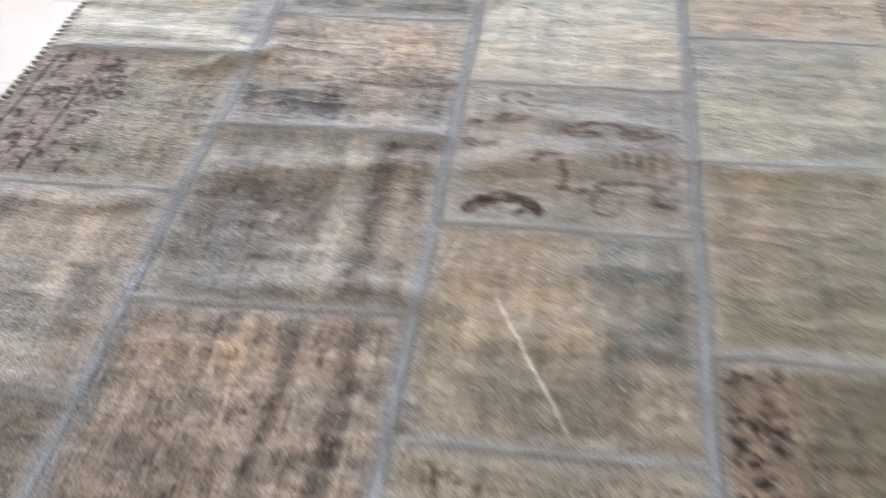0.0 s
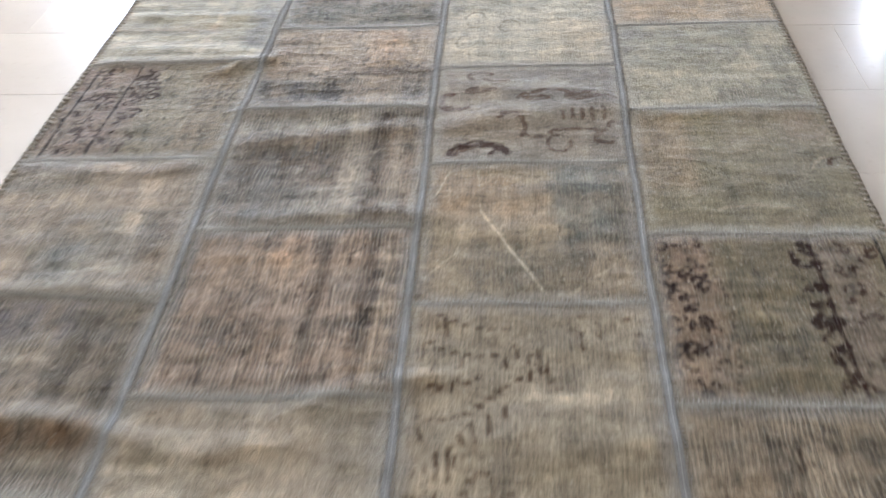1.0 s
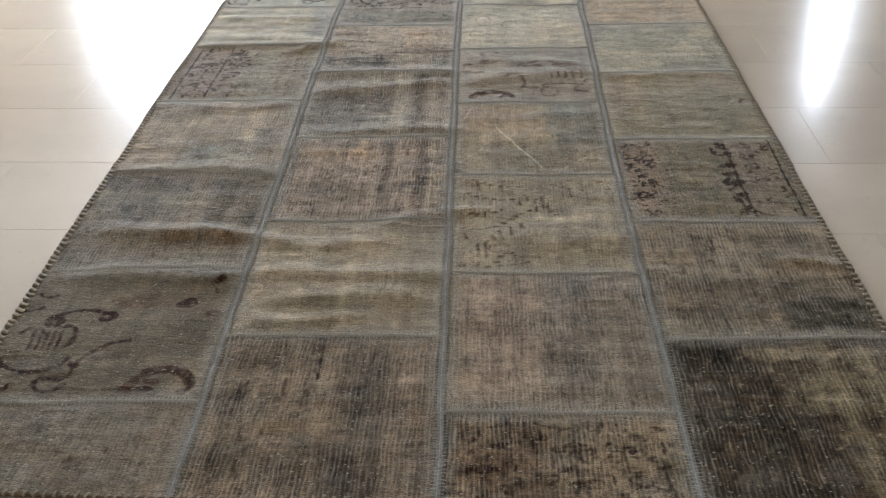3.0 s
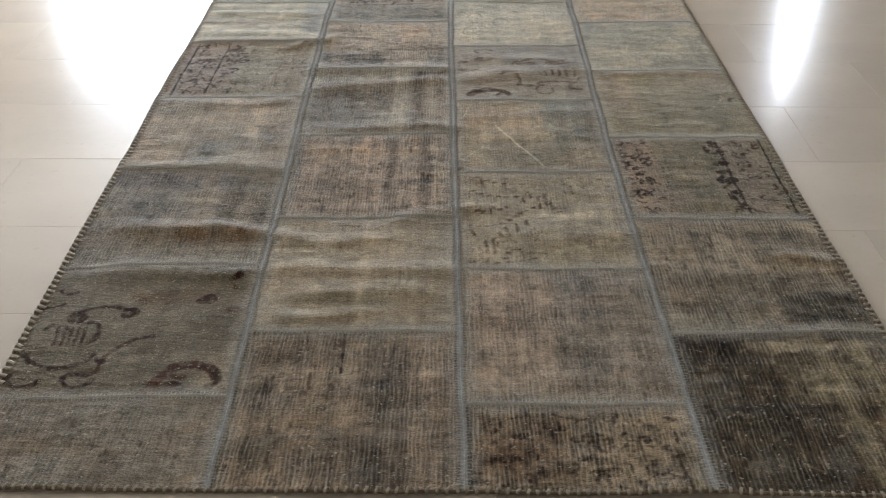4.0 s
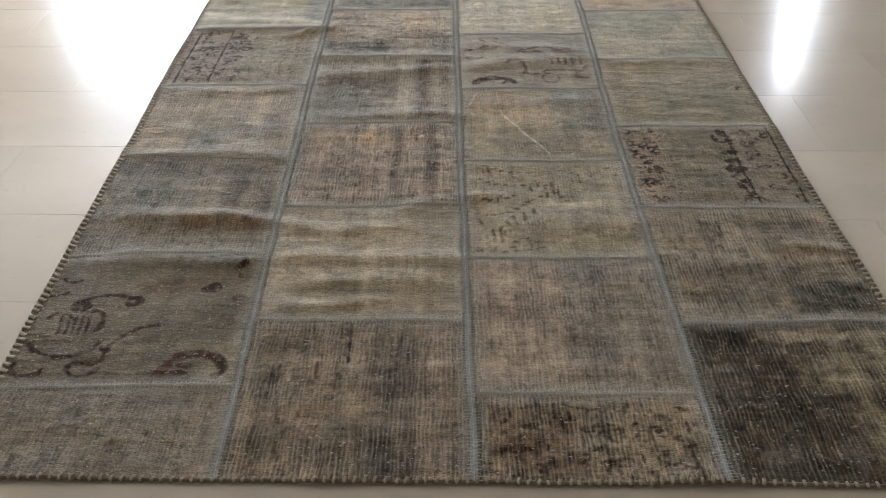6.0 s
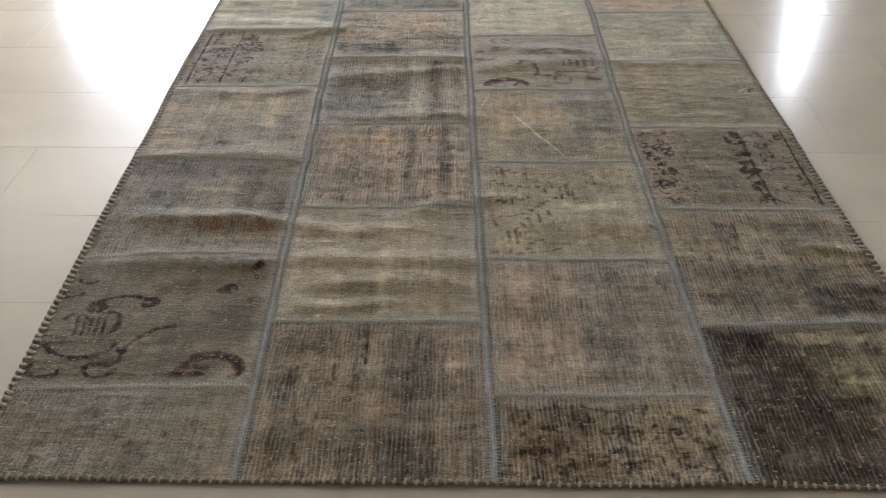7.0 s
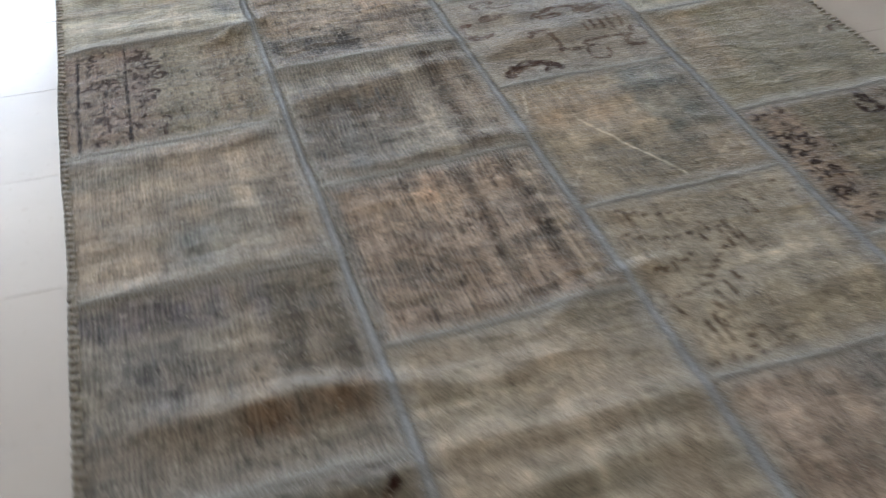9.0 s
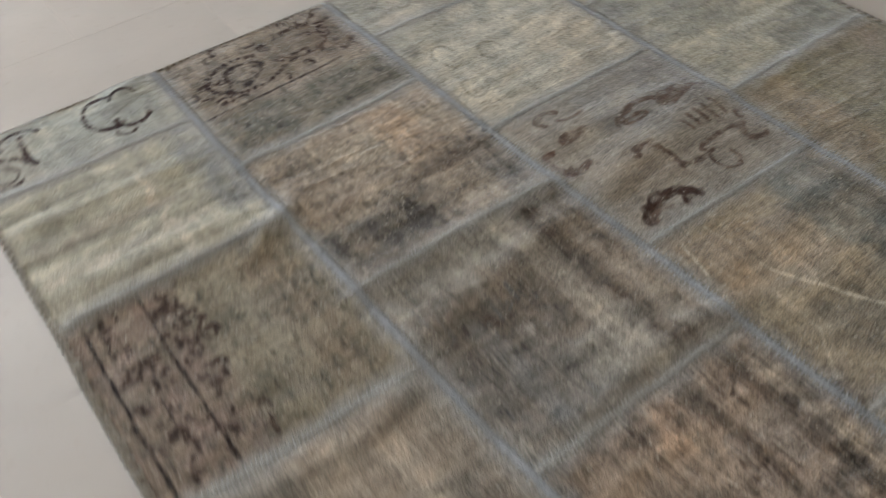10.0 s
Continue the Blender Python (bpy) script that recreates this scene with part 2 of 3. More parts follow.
# folds: ends, height, width towards the near side and towards the far side
FOLDS = (
    (0.13, 0.925, 0.42, 0.915, 0.017, 0.030, 0.045), (0.38, 0.93, 0.60, 0.88, 0.013, 0.026, 0.030),
    (0.16, 0.735, 0.50, 0.725, 0.012, 0.035, 0.060), (0.40, 0.70, 0.52, 0.72, 0.008, 0.022, 0.025),
    (0.57, 0.862, 0.82, 0.875, 0.008, 0.026, 0.032), (0.57, 0.735, 1.02, 0.73, 0.012, 0.030, 0.042),
    (0.64, 0.622, 0.96, 0.640, 0.010, 0.030, 0.045), (0.86, 0.98, 1.08, 1.06, 0.008, 0.024, 0.026),
    (0.62, 0.53, 0.82, 0.55, 0.008, 0.020, 0.028), (0.50, 2.02, 1.00, 2.03, 0.012, 0.040, 0.045),
    (0.55, 1.86, 0.98, 1.93, 0.009, 0.035, 0.040), (1.06, 1.95, 1.50, 2.02, 0.011, 0.050, 0.060),
    (1.05, 2.14, 1.45, 2.10, 0.008, 0.045, 0.050), (0.06, 2.37, 0.46, 2.36, 0.010, 0.035, 0.045),
    (0.02, 2.29, 0.47, 2.31, 0.010, 0.028, 0.040), (1.52, 1.99, 1.98, 2.0, 0.007, 0.030, 0.035),
    (0.02, 1.275, 0.50, 1.28, 0.009, 0.022, 0.040), (1.82, 0.80, 2.02, 0.79, 0.009, 0.022, 0.030),
    (1.10, 0.90, 1.50, 0.92, 0.006, 0.045, 0.060), (0.0, 1.72, 0.45, 1.73, 0.006, 0.030, 0.045),
    (0.60, 1.53, 1.02, 1.55, 0.008, 0.022, 0.035), (0.40, 2.24, 0.55, 2.33, 0.012, 0.030, 0.035),
    (0.36, 2.97, 0.46, 2.985, 0.014, 0.040, 0.040), (0.04, 2.62, 0.46, 2.60, 0.007, 0.030, 0.040), (1.06, 1.62, 1.48, 1.66, 0.006, 0.040, 0.050))


def height(x, y):
    x, y = np.asarray(x, float), np.asarray(y, float)
    h = 0.008 + 0.0035 * np.clip(fbm(x, y, 0.28, 0.16, 11), -1, 1) + 0.0018 * fbm(x, y, 0.09, 0.045, 15)
    h = h + 0.0015 * np.clip(1 - 2.2 * np.abs(fbm(x, y, 0.16, 0.055, 31)), 0, 1) ** 2 * smooth(-0.2, 0.5, fbm(x, y, 0.4, 0.3, 35))
    for x0, y0, x1, y1, top, near, far in FOLDS:
        t = np.clip((x - x0) / (x1 - x0), 0, 1)
        along = smooth(x0 - 0.07, x0 + 0.05, x) * (1 - smooth(x1 - 0.05, x1 + 0.07, x))
        mid = y0 + (y1 - y0) * t + 0.012 * fbm(x, y * 0, 0.11, 1, int(top * 1000) + 40)
        d = y - mid
        w = np.where(d < 0, near, far)
        h = h + 0.85 * top * along * np.exp(-(d / w) ** 2)
    lift = smooth(0.09, 0.0, y) * np.clip(fbm(x, y * 0, 0.19, 1, 23), 0, 1) * 0.012
    return np.maximum(h + lift, 0.0045)


# ---------------------------------------------------------------- the rug's dye
TAUPE, PINK, SAND = (139, 127, 112), (149, 133, 119), (157, 144, 124)
OLIVE, SAGE, PALE = (126, 121, 104), (136, 138, 126), (172, 172, 158)
SLATE, GREY, STEEL = (97, 98, 100), (127, 124, 116), (124, 130, 134)
BARK, UMBER, RUST = (78, 58, 40), (52, 35, 23), (70, 46, 32)
CREAM, MOSS, SMOKE = (196, 188, 166), (98, 94, 76), (112, 106, 98)


def line(u0, v0, u1, v1, wide=0.014, tone=UMBER, strength=0.9):
    """A straight stroke."""
    return (u0, v0, u1, v1, wide, tone, strength)


def scribble(seed, u0, u1, v0, v1, count, size, wide=0.013, tone=UMBER):
    """Worn remains of a small-flowered ground: short curls in no order."""
    r = random.Random(seed)
    return tuple(arc(r.uniform(u0, u1), r.uniform(v0, v1), size * r.uniform(0.5, 1.2), size * r.uniform(0.5, 1.2), a, a + r.uniform(70, 190), wide * r.uniform(0.6, 1.3), tone)
                 for a in (r.uniform(0, 360) for _ in range(count)))


def fret(seed, u0, u1, v0, v1, count, size, wide=0.010, tone=BARK):
    """Worn remains of an angular border: short upright dashes with hooks."""
    r = random.Random(seed)
    marks = []
    for _ in range(count):
        u, v, h = r.uniform(u0, u1), r.uniform(v0, v1), size * r.uniform(0.4, 1.2)
        marks.append(line(u, v, u + r.uniform(-0.006, 0.006), v + h, wide * r.uniform(0.6, 1.2), tone, r.uniform(0.3, 0.85)))
        if r.random() < 0.45:
            marks.append(line(u, v, u + r.choice((-1, 1)) * size * 0.6, v - size * 0.35, wide * 0.8, tone, 0.45))
    return tuple(marks)


def arc(u, v, ru, rv, a0, a1, wide=0.018, tone=UMBER):
    """A stroke along part of an ellipse, in the patch's own 0 to 1 sides."""
    return (u, v, ru, rv, a0, a1, wide, tone)


INK = (50, 30, 16)
FLOWERS_A = (
    arc(0.20, 0.31, 0.15, 0.11, 185, 350, 0.024, INK), arc(0.13, 0.47, 0.05, 0.06, 20, 170, 0.022, INK), arc(0.27, 0.45, 0.06, 0.08, -60, 110, 0.022, INK),
    *(line(u, 0.36, u - 0.012, 0.50, 0.013, INK) for u in (0.155, 0.185, 0.215, 0.245, 0.275)), arc(0.20, 0.57, 0.03, 0.03, 0, 360, 0.03, INK),
    arc(0.32, 0.60, 0.12, 0.06, 20, 160, 0.020, INK), arc(0.43, 0.61, 0.03, 0.03, 0, 360, 0.026, INK), arc(0.62, 0.22, 0.22, 0.20, 95, 178, 0.026, INK),
    arc(0.30, 0.21, 0.10, 0.06, 260, 400, 0.024, INK), arc(0.33, 0.12, 0.06, 0.05, 150, 360, 0.024, INK), arc(0.10, 0.12, 0.07, 0.05, 150, 340, 0.024, INK),
    arc(0.05, 0.72, 0.07, 0.06, 190, 320, 0.018), arc(0.80, 0.06, 0.13, 0.15, 20, 170, 0.050, RUST), arc(0.90, 0.11, 0.03, 0.05, -90, 90, 0.032),
    arc(0.73, 0.07, 0.07, 0.06, 60, 200, 0.040, RUST), arc(0.68, 0.02, 0.05, 0.03, 0, 180, 0.040, RUST), arc(0.74, 0.03, 0.04, 0.05, 20, 160, 0.03, INK), arc(0.775, 0.71, 0.018, 0.012, 0, 360, 0.05, INK), arc(0.92, 0.62, 0.03, 0.02, 0, 360, 0.02, BARK), arc(0.86, 0.92, 0.05, 0.05, -60, 120, 0.026, INK), line(0.72, 0.94, 0.85, 0.965, 0.016, BARK, 0.8), line(0.86, 0.87, 0.90, 0.80, 0.016, BARK, 0.6), arc(0.10, 0.80, 0.04, 0.03, 180, 330, 0.02, INK))
SEPIA = (92, 76, 65)
FLOWERS_B = (
    arc(0.26, 0.06, 0.14, 0.11, 15, 165, 0.050, (64, 46, 36)), arc(0.36, 0.07, 0.04, 0.03, 0, 180, 0.036, (64, 46, 36)), arc(0.20, 0.07, 0.06, 0.05, 40, 170, 0.030, SEPIA),
    arc(0.08, 0.60, 0.03, 0.09, 60, 260, 0.040, (84, 62, 50)), arc(0.14, 0.53, 0.05, 0.02, 150, 330, 0.034, SEPIA), arc(0.25, 0.71, 0.07, 0.012, 0, 360, 0.030, SEPIA),
    arc(0.25, 0.87, 0.06, 0.05, 30, 220, 0.026, SEPIA), arc(0.34, 0.84, 0.07, 0.03, 190, 340, 0.022, SEPIA),
    arc(0.60, 0.56, 0.16, 0.14, 40, 150, 0.030, SEPIA), arc(0.55, 0.62, 0.06, 0.02, 0, 360, 0.020, (92, 76, 64)), arc(0.79, 0.63, 0.06, 0.025, 0, 360, 0.055, SEPIA), arc(0.90, 0.58, 0.06, 0.05, 20, 130, 0.030, SEPIA),
    *(line(u, 0.47 + 0.02 * math.sin(9 * u), u + 0.006, 0.39, 0.018, SEPIA, 0.8) for u in (0.68, 0.73, 0.78, 0.83, 0.89)),
    arc(0.42, 0.40, 0.06, 0.04, 60, 180, 0.034, SEPIA), arc(0.44, 0.32, 0.05, 0.10, -50, 80, 0.028, SEPIA), arc(0.58, 0.30, 0.11, 0.07, 190, 300, 0.024, SEPIA),
    arc(0.76, 0.27, 0.14, 0.03, 20, 200, 0.024, SEPIA), arc(0.66, 0.17, 0.06, 0.07, 100, 380, 0.020, SEPIA), arc(0.90, 0.22, 0.06, 0.05, 120, 300, 0.026, SEPIA), arc(0.95, 0.33, 0.03, 0.03, 0, 200, 0.030, SEPIA))
FLOWERS_C = (
    arc(0.15, 0.35, 0.12, 0.22, 10, 300, 0.022, INK), arc(0.15, 0.32, 0.06, 0.12, 0, 360, 0.012), arc(0.30, 0.55, 0.02, 0.25, 100, 260, 0.026, INK),
    arc(0.28, 0.75, 0.10, 0.16, 20, 200, 0.022, INK), arc(0.68, 0.62, 0.10, 0.28, 60, 300, 0.026, INK), arc(0.78, 0.40, 0.08, 0.12, 160, 380, 0.026, INK),
    arc(0.72, 0.25, 0.05, 0.08, 180, 330), arc(0.80, 0.78, 0.06, 0.10, 0, 180))
ROSETTE = (
    arc(0.36, 0.66, 0.20, 0.15, 60, 330, 0.024, INK), arc(0.36, 0.68, 0.10, 0.08, 0, 360, 0.020, UMBER),
    arc(0.70, 0.70, 0.14, 0.10, 150, 400, 0.014, BARK), line(0.02, 0.42, 0.80, 0.45, 0.012, UMBER),
    *scribble(4, 0.05, 0.95, 0.48, 0.97, 50, 0.035, 0.016, UMBER))
BORDER = (
    *scribble(5, 0.03, 0.22, 0.04, 0.97, 90, 0.022, 0.014, (46, 31, 22)), arc(0.0, 0.45, 0.285, 0.75, -37, 47, 0.012, (50, 36, 27)),
    *scribble(6, 0.72, 0.91, 0.06, 0.94, 44, 0.028, 0.011, (66, 48, 36)), *scribble(7, 0.60, 0.68, 0.03, 0.98, 54, 0.022, 0.019, (52, 37, 27)),
    line(0.672, 0.0, 0.668, 1.0, 0.014, INK, 1.1), line(0.935, 0.0, 0.936, 1.0, 0.012, (26, 22, 20), 1.2), *fret(8, 0.91, 0.97, 0.1, 0.9, 7, 0.06, 0.016, BARK))
FADED = (82, 66, 48)


def beads(count, u0, v0, u1, v1, sag=0.0, tone=FADED):
    """A chain of small dark knots from one place to another, sagging in the middle."""
    spots = []
    for i in range(count):
        t = i / max(count - 1, 1)
        u, v = u0 + (u1 - u0) * t, v0 + (v1 - v0) * t - 4 * sag * t * (1 - t)
        spots.append(line(u - 0.008, v, u + 0.008, v + 0.004, 0.016, tone, 0.85))
    return tuple(spots)


def dashes(tone, *marks):
    """Short upright dashes, each by its place and length."""
    return tuple(line(u, v, u + 0.008, v - h, 0.017, tone, 0.8) for u, v, h in marks)


TRELLIS = (
    *beads(8, 0.08, 0.41, 0.40, 0.56, 0.07), *beads(5, 0.30, 0.47, 0.45, 0.60), *beads(6, 0.08, 0.06, 0.42, 0.10, 0.03), *beads(5, 0.26, 0.09, 0.36, 0.15, -0.05),
    *beads(6, 0.14, 0.93, 0.40, 0.86, 0.03), *beads(6, 0.08, 0.58, 0.30, 0.60, 0.04), *beads(7, 0.66, 0.86, 0.92, 0.82, -0.14), *beads(5, 0.50, 0.72, 0.60, 0.55), *beads(6, 0.10, 0.78, 0.36, 0.72, 0.03),
    *dashes(FADED, (0.28, 0.38, 0.09), (0.34, 0.42, 0.09), (0.40, 0.47, 0.06), (0.20, 0.27, 0.13), (0.16, 0.25, 0.11), (0.24, 0.33, 0.04), (0.13, 0.91, 0.07), (0.16, 0.91, 0.09),
            (0.53, 0.75, 0.12), (0.49, 0.70, 0.10), (0.56, 0.68, 0.06), (0.69, 0.84, 0.09), (0.76, 0.90, 0.08), (0.44, 0.77, 0.06), (0.40, 0.70, 0.04), (0.09, 0.36, 0.06)),
    *fret(9, 0.04, 0.3, 0.50, 0.92, 14, 0.04, 0.010, FADED), *fret(11, 0.04, 0.45, 0.06, 0.3, 12, 0.04, 0.010, FADED))
SIDE_LINES = (
    line(0.075, 0.0, 0.085, 1.0, 0.014, (34, 25, 20), 1.1), line(0.30, 0.0, 0.32, 1.0, 0.014, (40, 30, 24), 1.0),
    *scribble(14, 0.10, 0.29, 0.05, 0.95, 50, 0.03, 0.014, (62, 48, 39)), *scribble(15, 0.32, 0.48, 0.05, 0.95, 44, 0.026, 0.017, (66, 52, 43)))
SPECKLED = (
    *scribble(16, 0.04, 0.30, 0.05, 0.75, 22, 0.036, 0.014, (58, 38, 25)), *fret(18, 0.27, 0.42, 0.1, 0.9, 26, 0.10, 0.014, (50, 34, 24)), *fret(17, 0.42, 0.92, 0.05, 0.85, 46, 0.07, 0.010, (72, 56, 42)), *scribble(20, 0.42, 0.95, 0.1, 0.9, 54, 0.030, 0.010, (70, 54, 38)),
    line(0.022, 0.0, 0.02, 0.92, 0.020, (26, 21, 18), 1.1), line(0.90, 0.0, 0.89, 0.5, 0.010, UMBER))
CREASES = (
    line(0.26, 0.93, 0.28, 0.62, 0.006, (168, 158, 136)), line(0.28, 0.62, 0.57, 0.06, 0.008, CREAM), line(0.05, 0.15, 0.19, 0.33, 0.007, (172, 162, 140), 0.7),
    line(0.12, 0.92, 0.06, 0.72, 0.008, CREAM), line(0.66, 0.05, 0.92, 0.28, 0.007, (172, 162, 140), 0.7), arc(0.03, 0.1, 0.015, 0.05, 0, 360, 0.02, BARK), line(0.19, 0.33, 0.21, 0.55, 0.006, (168, 158, 136)))

# base, second tone, cord (how far the pile is worn to the weave), bands, speckle,
# soft-edged fields (u0, u1, v0, v1, tone, amount), strokes
PATCHES = {
    (0, 0): (TAUPE, GREY, 0.4, 0.06, 0.10, ((0.1, 0.9, 0.78, 1, GREY, 0.5), (0.45, 0.62, 0.1, 0.4, (104, 96, 82), 0.5), (0.0, 0.2, 0.1, 0.7, (112, 106, 94), 0.5)), fret(32, 0.15, 0.7, 0.1, 0.75, 26, 0.10, 0.009, (84, 76, 64))),
    # brown band near the top: dark dye plus the fold's shade, painted in
    (0, 1): ((106, 101, 89), (98, 93, 81), 0.08, 0.08, 0.05, ((0, 1, 0, 0.55, (88, 83, 69), 0.4), (0.42, 0.80, 0.68, 0.78, (86, 66, 46), 0.6), (0.78, 0.92, 0.66, 0.78, (88, 76, 62), 0.45), (0.82, 1, 0, 0.25, SAND, 0.35), (0.1, 0.9, 0.9, 1, STEEL, 0.4)), FLOWERS_A),
    # brown field on the fold's near side: its shade and a dark tint as colour
    (0, 2): (SMOKE, GREY, 0.6, 0.06, 0.12, ((0, 0.72, 0.78, 1, (88, 88, 104), 0.6), (0.68, 1, 0.45, 0.95, (90, 84, 74), 0.7), (0.54, 0.64, 0.3, 1, (138, 126, 110), 0.6), (0.12, 0.4, 0.42, 0.75, (88, 90, 96), 0.5), (0.5, 0.95, 0.20, 0.34, (100, 76, 50), 0.6), (0, 0.5, 0.0, 0.2, (112, 110, 106), 0.5)), fret(31, 0.05, 0.5, 0.3, 0.9, 16, 0.10, 0.010, SLATE)),
    (0, 3): (GREY, TAUPE, 0.4, 0.08, 0.08, ((0.38, 0.62, 0.12, 0.36, (104, 108, 108), 0.7), (0.78, 0.92, 0.25, 0.55, BARK, 0.4), (0.3, 0.5, 0.55, 0.75, SAND, 0.6), (0, 0.4, 0.82, 0.97, SMOKE, 0.6), (0.66, 0.76, 0.4, 0.8, (176, 164, 146), 0.6), (0.0, 0.3, 0.05, 0.25, SAND, 0.4)), ()),
    (0, 4): ((122, 114, 94), (110, 104, 86), 0.3, 0.08, 0.16, ((0, 0.44, 0, 1, (118, 102, 90), 0.8), (0.55, 0.95, 0.3, 0.9, OLIVE, 0.5), (0.7, 0.9, 0.1, 0.9, (120, 102, 80), 0.4)), SIDE_LINES),
    (0, 5): ((168, 166, 146), (154, 152, 132), 0.2, 0.3, 0.05, ((0.82, 1, 0.2, 1, STEEL, 0.65), (0.05, 0.8, 0.24, 0.32, CREAM, 0.7), (0, 0.75, 0.06, 0.18, OLIVE, 0.5), (0.60, 0.64, 0, 0.8, CREAM, 0.6), (0.05, 0.7, 0.45, 0.55, SAND, 0.4)), ()),
    (0, 6): ((158, 162, 150), (146, 152, 146), 0.1, 0.08, 0.05, ((0.05, 0.3, 0.1, 0.9, TAUPE, 0.3),), FLOWERS_C),
    (1, 0): ((150, 133, 112), (112, 97, 78), 0.95, 0.05, 0.14, ((0.57, 0.77, 0, 1, (86, 84, 82), 0.5), (0.38, 0.50, 0.78, 0.95, (66, 50, 38), 0.6), (0.78, 1, 0, 1, PINK, 0.4), (0.1, 0.25, 0.1, 0.3, (88, 82, 66), 0.6), (0.0, 0.5, 0.4, 0.75, SAND, 0.3), (0.3, 0.45, 0.1, 0.6, (102, 90, 74), 0.4)), (line(0.47, 0.70, 0.46, 0.97, 0.014, UMBER), *fret(33, 0.05, 0.55, 0.05, 0.9, 30, 0.10, 0.011, (82, 68, 54)))),
    (1, 1): ((154, 144, 127), (140, 136, 122), 0.2, 0.10, 0.06, ((0, 1, 0.65, 0.7, CREAM, 0.3), (0.1, 0.5, 0.2, 0.28, OLIVE, 0.5), (0.5, 0.55, 0, 1, CREAM, 0.2), (0.75, 1, 0.6, 0.9, GREY, 0.4)), ()),
    (1, 2): (PINK, (136, 118, 100), 0.85, 0.07, 0.13, ((0, 0.07, 0, 0.9, (88, 88, 92), 0.6), (0.60, 0.66, 0, 0.9, (92, 76, 62), 0.6), (0.79, 0.85, 0.05, 1, (88, 72, 58), 0.65), (0.95, 1, 0, 1, (74, 62, 54), 0.6), (0.87, 0.935, 0, 0.9, (178, 164, 142), 0.55), (0.40, 0.46, 0, 0.9, (104, 88, 74), 0.45), (0.1, 0.55, 0.2, 0.42, (96, 82, 68), 0.45), (0.15, 0.55, 0.6, 0.85, (166, 144, 120), 0.6), (0.4, 0.6, 0.75, 0.95, (170, 140, 112), 0.5)), fret(34, 0.1, 0.95, 0.05, 0.9, 34, 0.12, 0.011, (84, 68, 56))),
    (1, 3): ((108, 100, 90), GREY, 0.6, 0.14, 0.12, ((0.05, 0.65, 0.80, 0.97, (150, 148, 138), 0.65), (0.73, 0.83, 0, 0.95, (74, 60, 48), 0.75), (0.90, 0.96, 0, 1, (88, 74, 60), 0.6), (0.60, 0.70, 0, 1, (154, 147, 134), 0.6), (0.34, 0.40, 0, 0.95, (140, 136, 128), 0.5), (0.84, 0.89, 0, 1, (140, 130, 116), 0.4), (0.05, 0.5, 0.50, 0.6, (70, 60, 52), 0.5), (0.05, 0.45, 0.05, 0.42, (92, 90, 88), 0.5), (0.78, 1, 0.2, 0.9, TAUPE, 0.5), (0.2, 0.28, 0, 0.6, STEEL, 0.4)), fret(35, 0.05, 0.6, 0.1, 0.7, 22, 0.10, 0.011, SLATE)),
    (1, 4): ((150, 135, 116), SAND, 0.4, 0.14, 0.16, ((0, 0.60, 0.02, 0.36, (76, 72, 68), 0.75), (0.5, 1, 0.36, 0.46, UMBER, 0.6), (0.80, 1, 0.0, 0.36, SLATE, 0.55), (0.6, 0.8, 0.5, 0.95, (168, 142, 112), 0.7), (0.5, 0.8, 0, 0.3, TAUPE, 0.5), (0, 0.3, 0.42, 0.5, BARK, 0.4)), ()),
    (1, 5): ((114, 103, 86), TAUPE, 0.2, 0.08, 0.14, ((0, 1, 0.02, 0.38, (98, 95, 82), 0.8), (0, 1, 0.48, 0.9, (96, 84, 68), 0.4), (0.75, 1, 0.5, 0.9, BARK, 0.5)), ROSETTE),
    (2, 0): ((166, 149, 124), (142, 127, 105), 0.95, 0.05, 0.2, ((0.03, 0.42, 0.1, 0.85, (100, 76, 52), 0.6), (0.25, 0.29, 0, 1, (52, 40, 32), 0.6), (0.3, 0.4, 0.5, 0.78, (60, 46, 36), 0.6), (0.90, 1, 0, 0.55, (124, 112, 78), 0.8), (0.0, 0.4, 0.88, 1, STEEL, 0.4)), SPECKLED),
    (2, 1): ((142, 130, 116), PINK, 0.75, 0.07, 0.12, ((0.5, 1, 0.0, 1, (108, 105, 101), 0.5), (0.45, 0.65, 0.2, 0.5, (88, 88, 86), 0.55), (0.5, 0.7, 0.6, 0.95, SLATE, 0.4), (0.1, 0.3, 0.1, 0.9, PINK, 0.5), (0.05, 0.4, 0.5, 0.6, BARK, 0.3)), ()),
    (2, 2): ((146, 137, 118), (136, 129, 112), 0.45, 0.07, 0.08, ((0.5, 0.95, 0.1, 0.45, (150, 143, 124), 0.6), (0.45, 0.9, 0.48, 0.54, CREAM, 0.45), (0.0, 0.15, 0, 1, SAND, 0.35), (0.5, 0.9, 0.05, 0.2, (128, 120, 98), 0.4)), TRELLIS),
    (2, 3): ((136, 125, 102), SAND, 0.35, 0.09, 0.10, ((0.62, 0.95, 0.38, 1, (110, 116, 112), 0.75), (0.86, 0.98, 0.3, 0.98, (92, 88, 78), 0.6), (0.08, 0.45, 0.6, 0.9, (156, 134, 104), 0.6), (0.35, 0.75, 0.05, 0.35, (110, 104, 88), 0.6), (0.0, 0.7, 0.42, 0.5, (160, 146, 118), 0.6)), CREASES),
    (2, 4): ((126, 123, 116), (134, 128, 118), 0.06, 0.08, 0.05, ((0.4, 1, 0.55, 1, (122, 124, 126), 0.5), (0.1, 0.5, 0.2, 0.5, (136, 126, 112), 0.5)), FLOWERS_B),
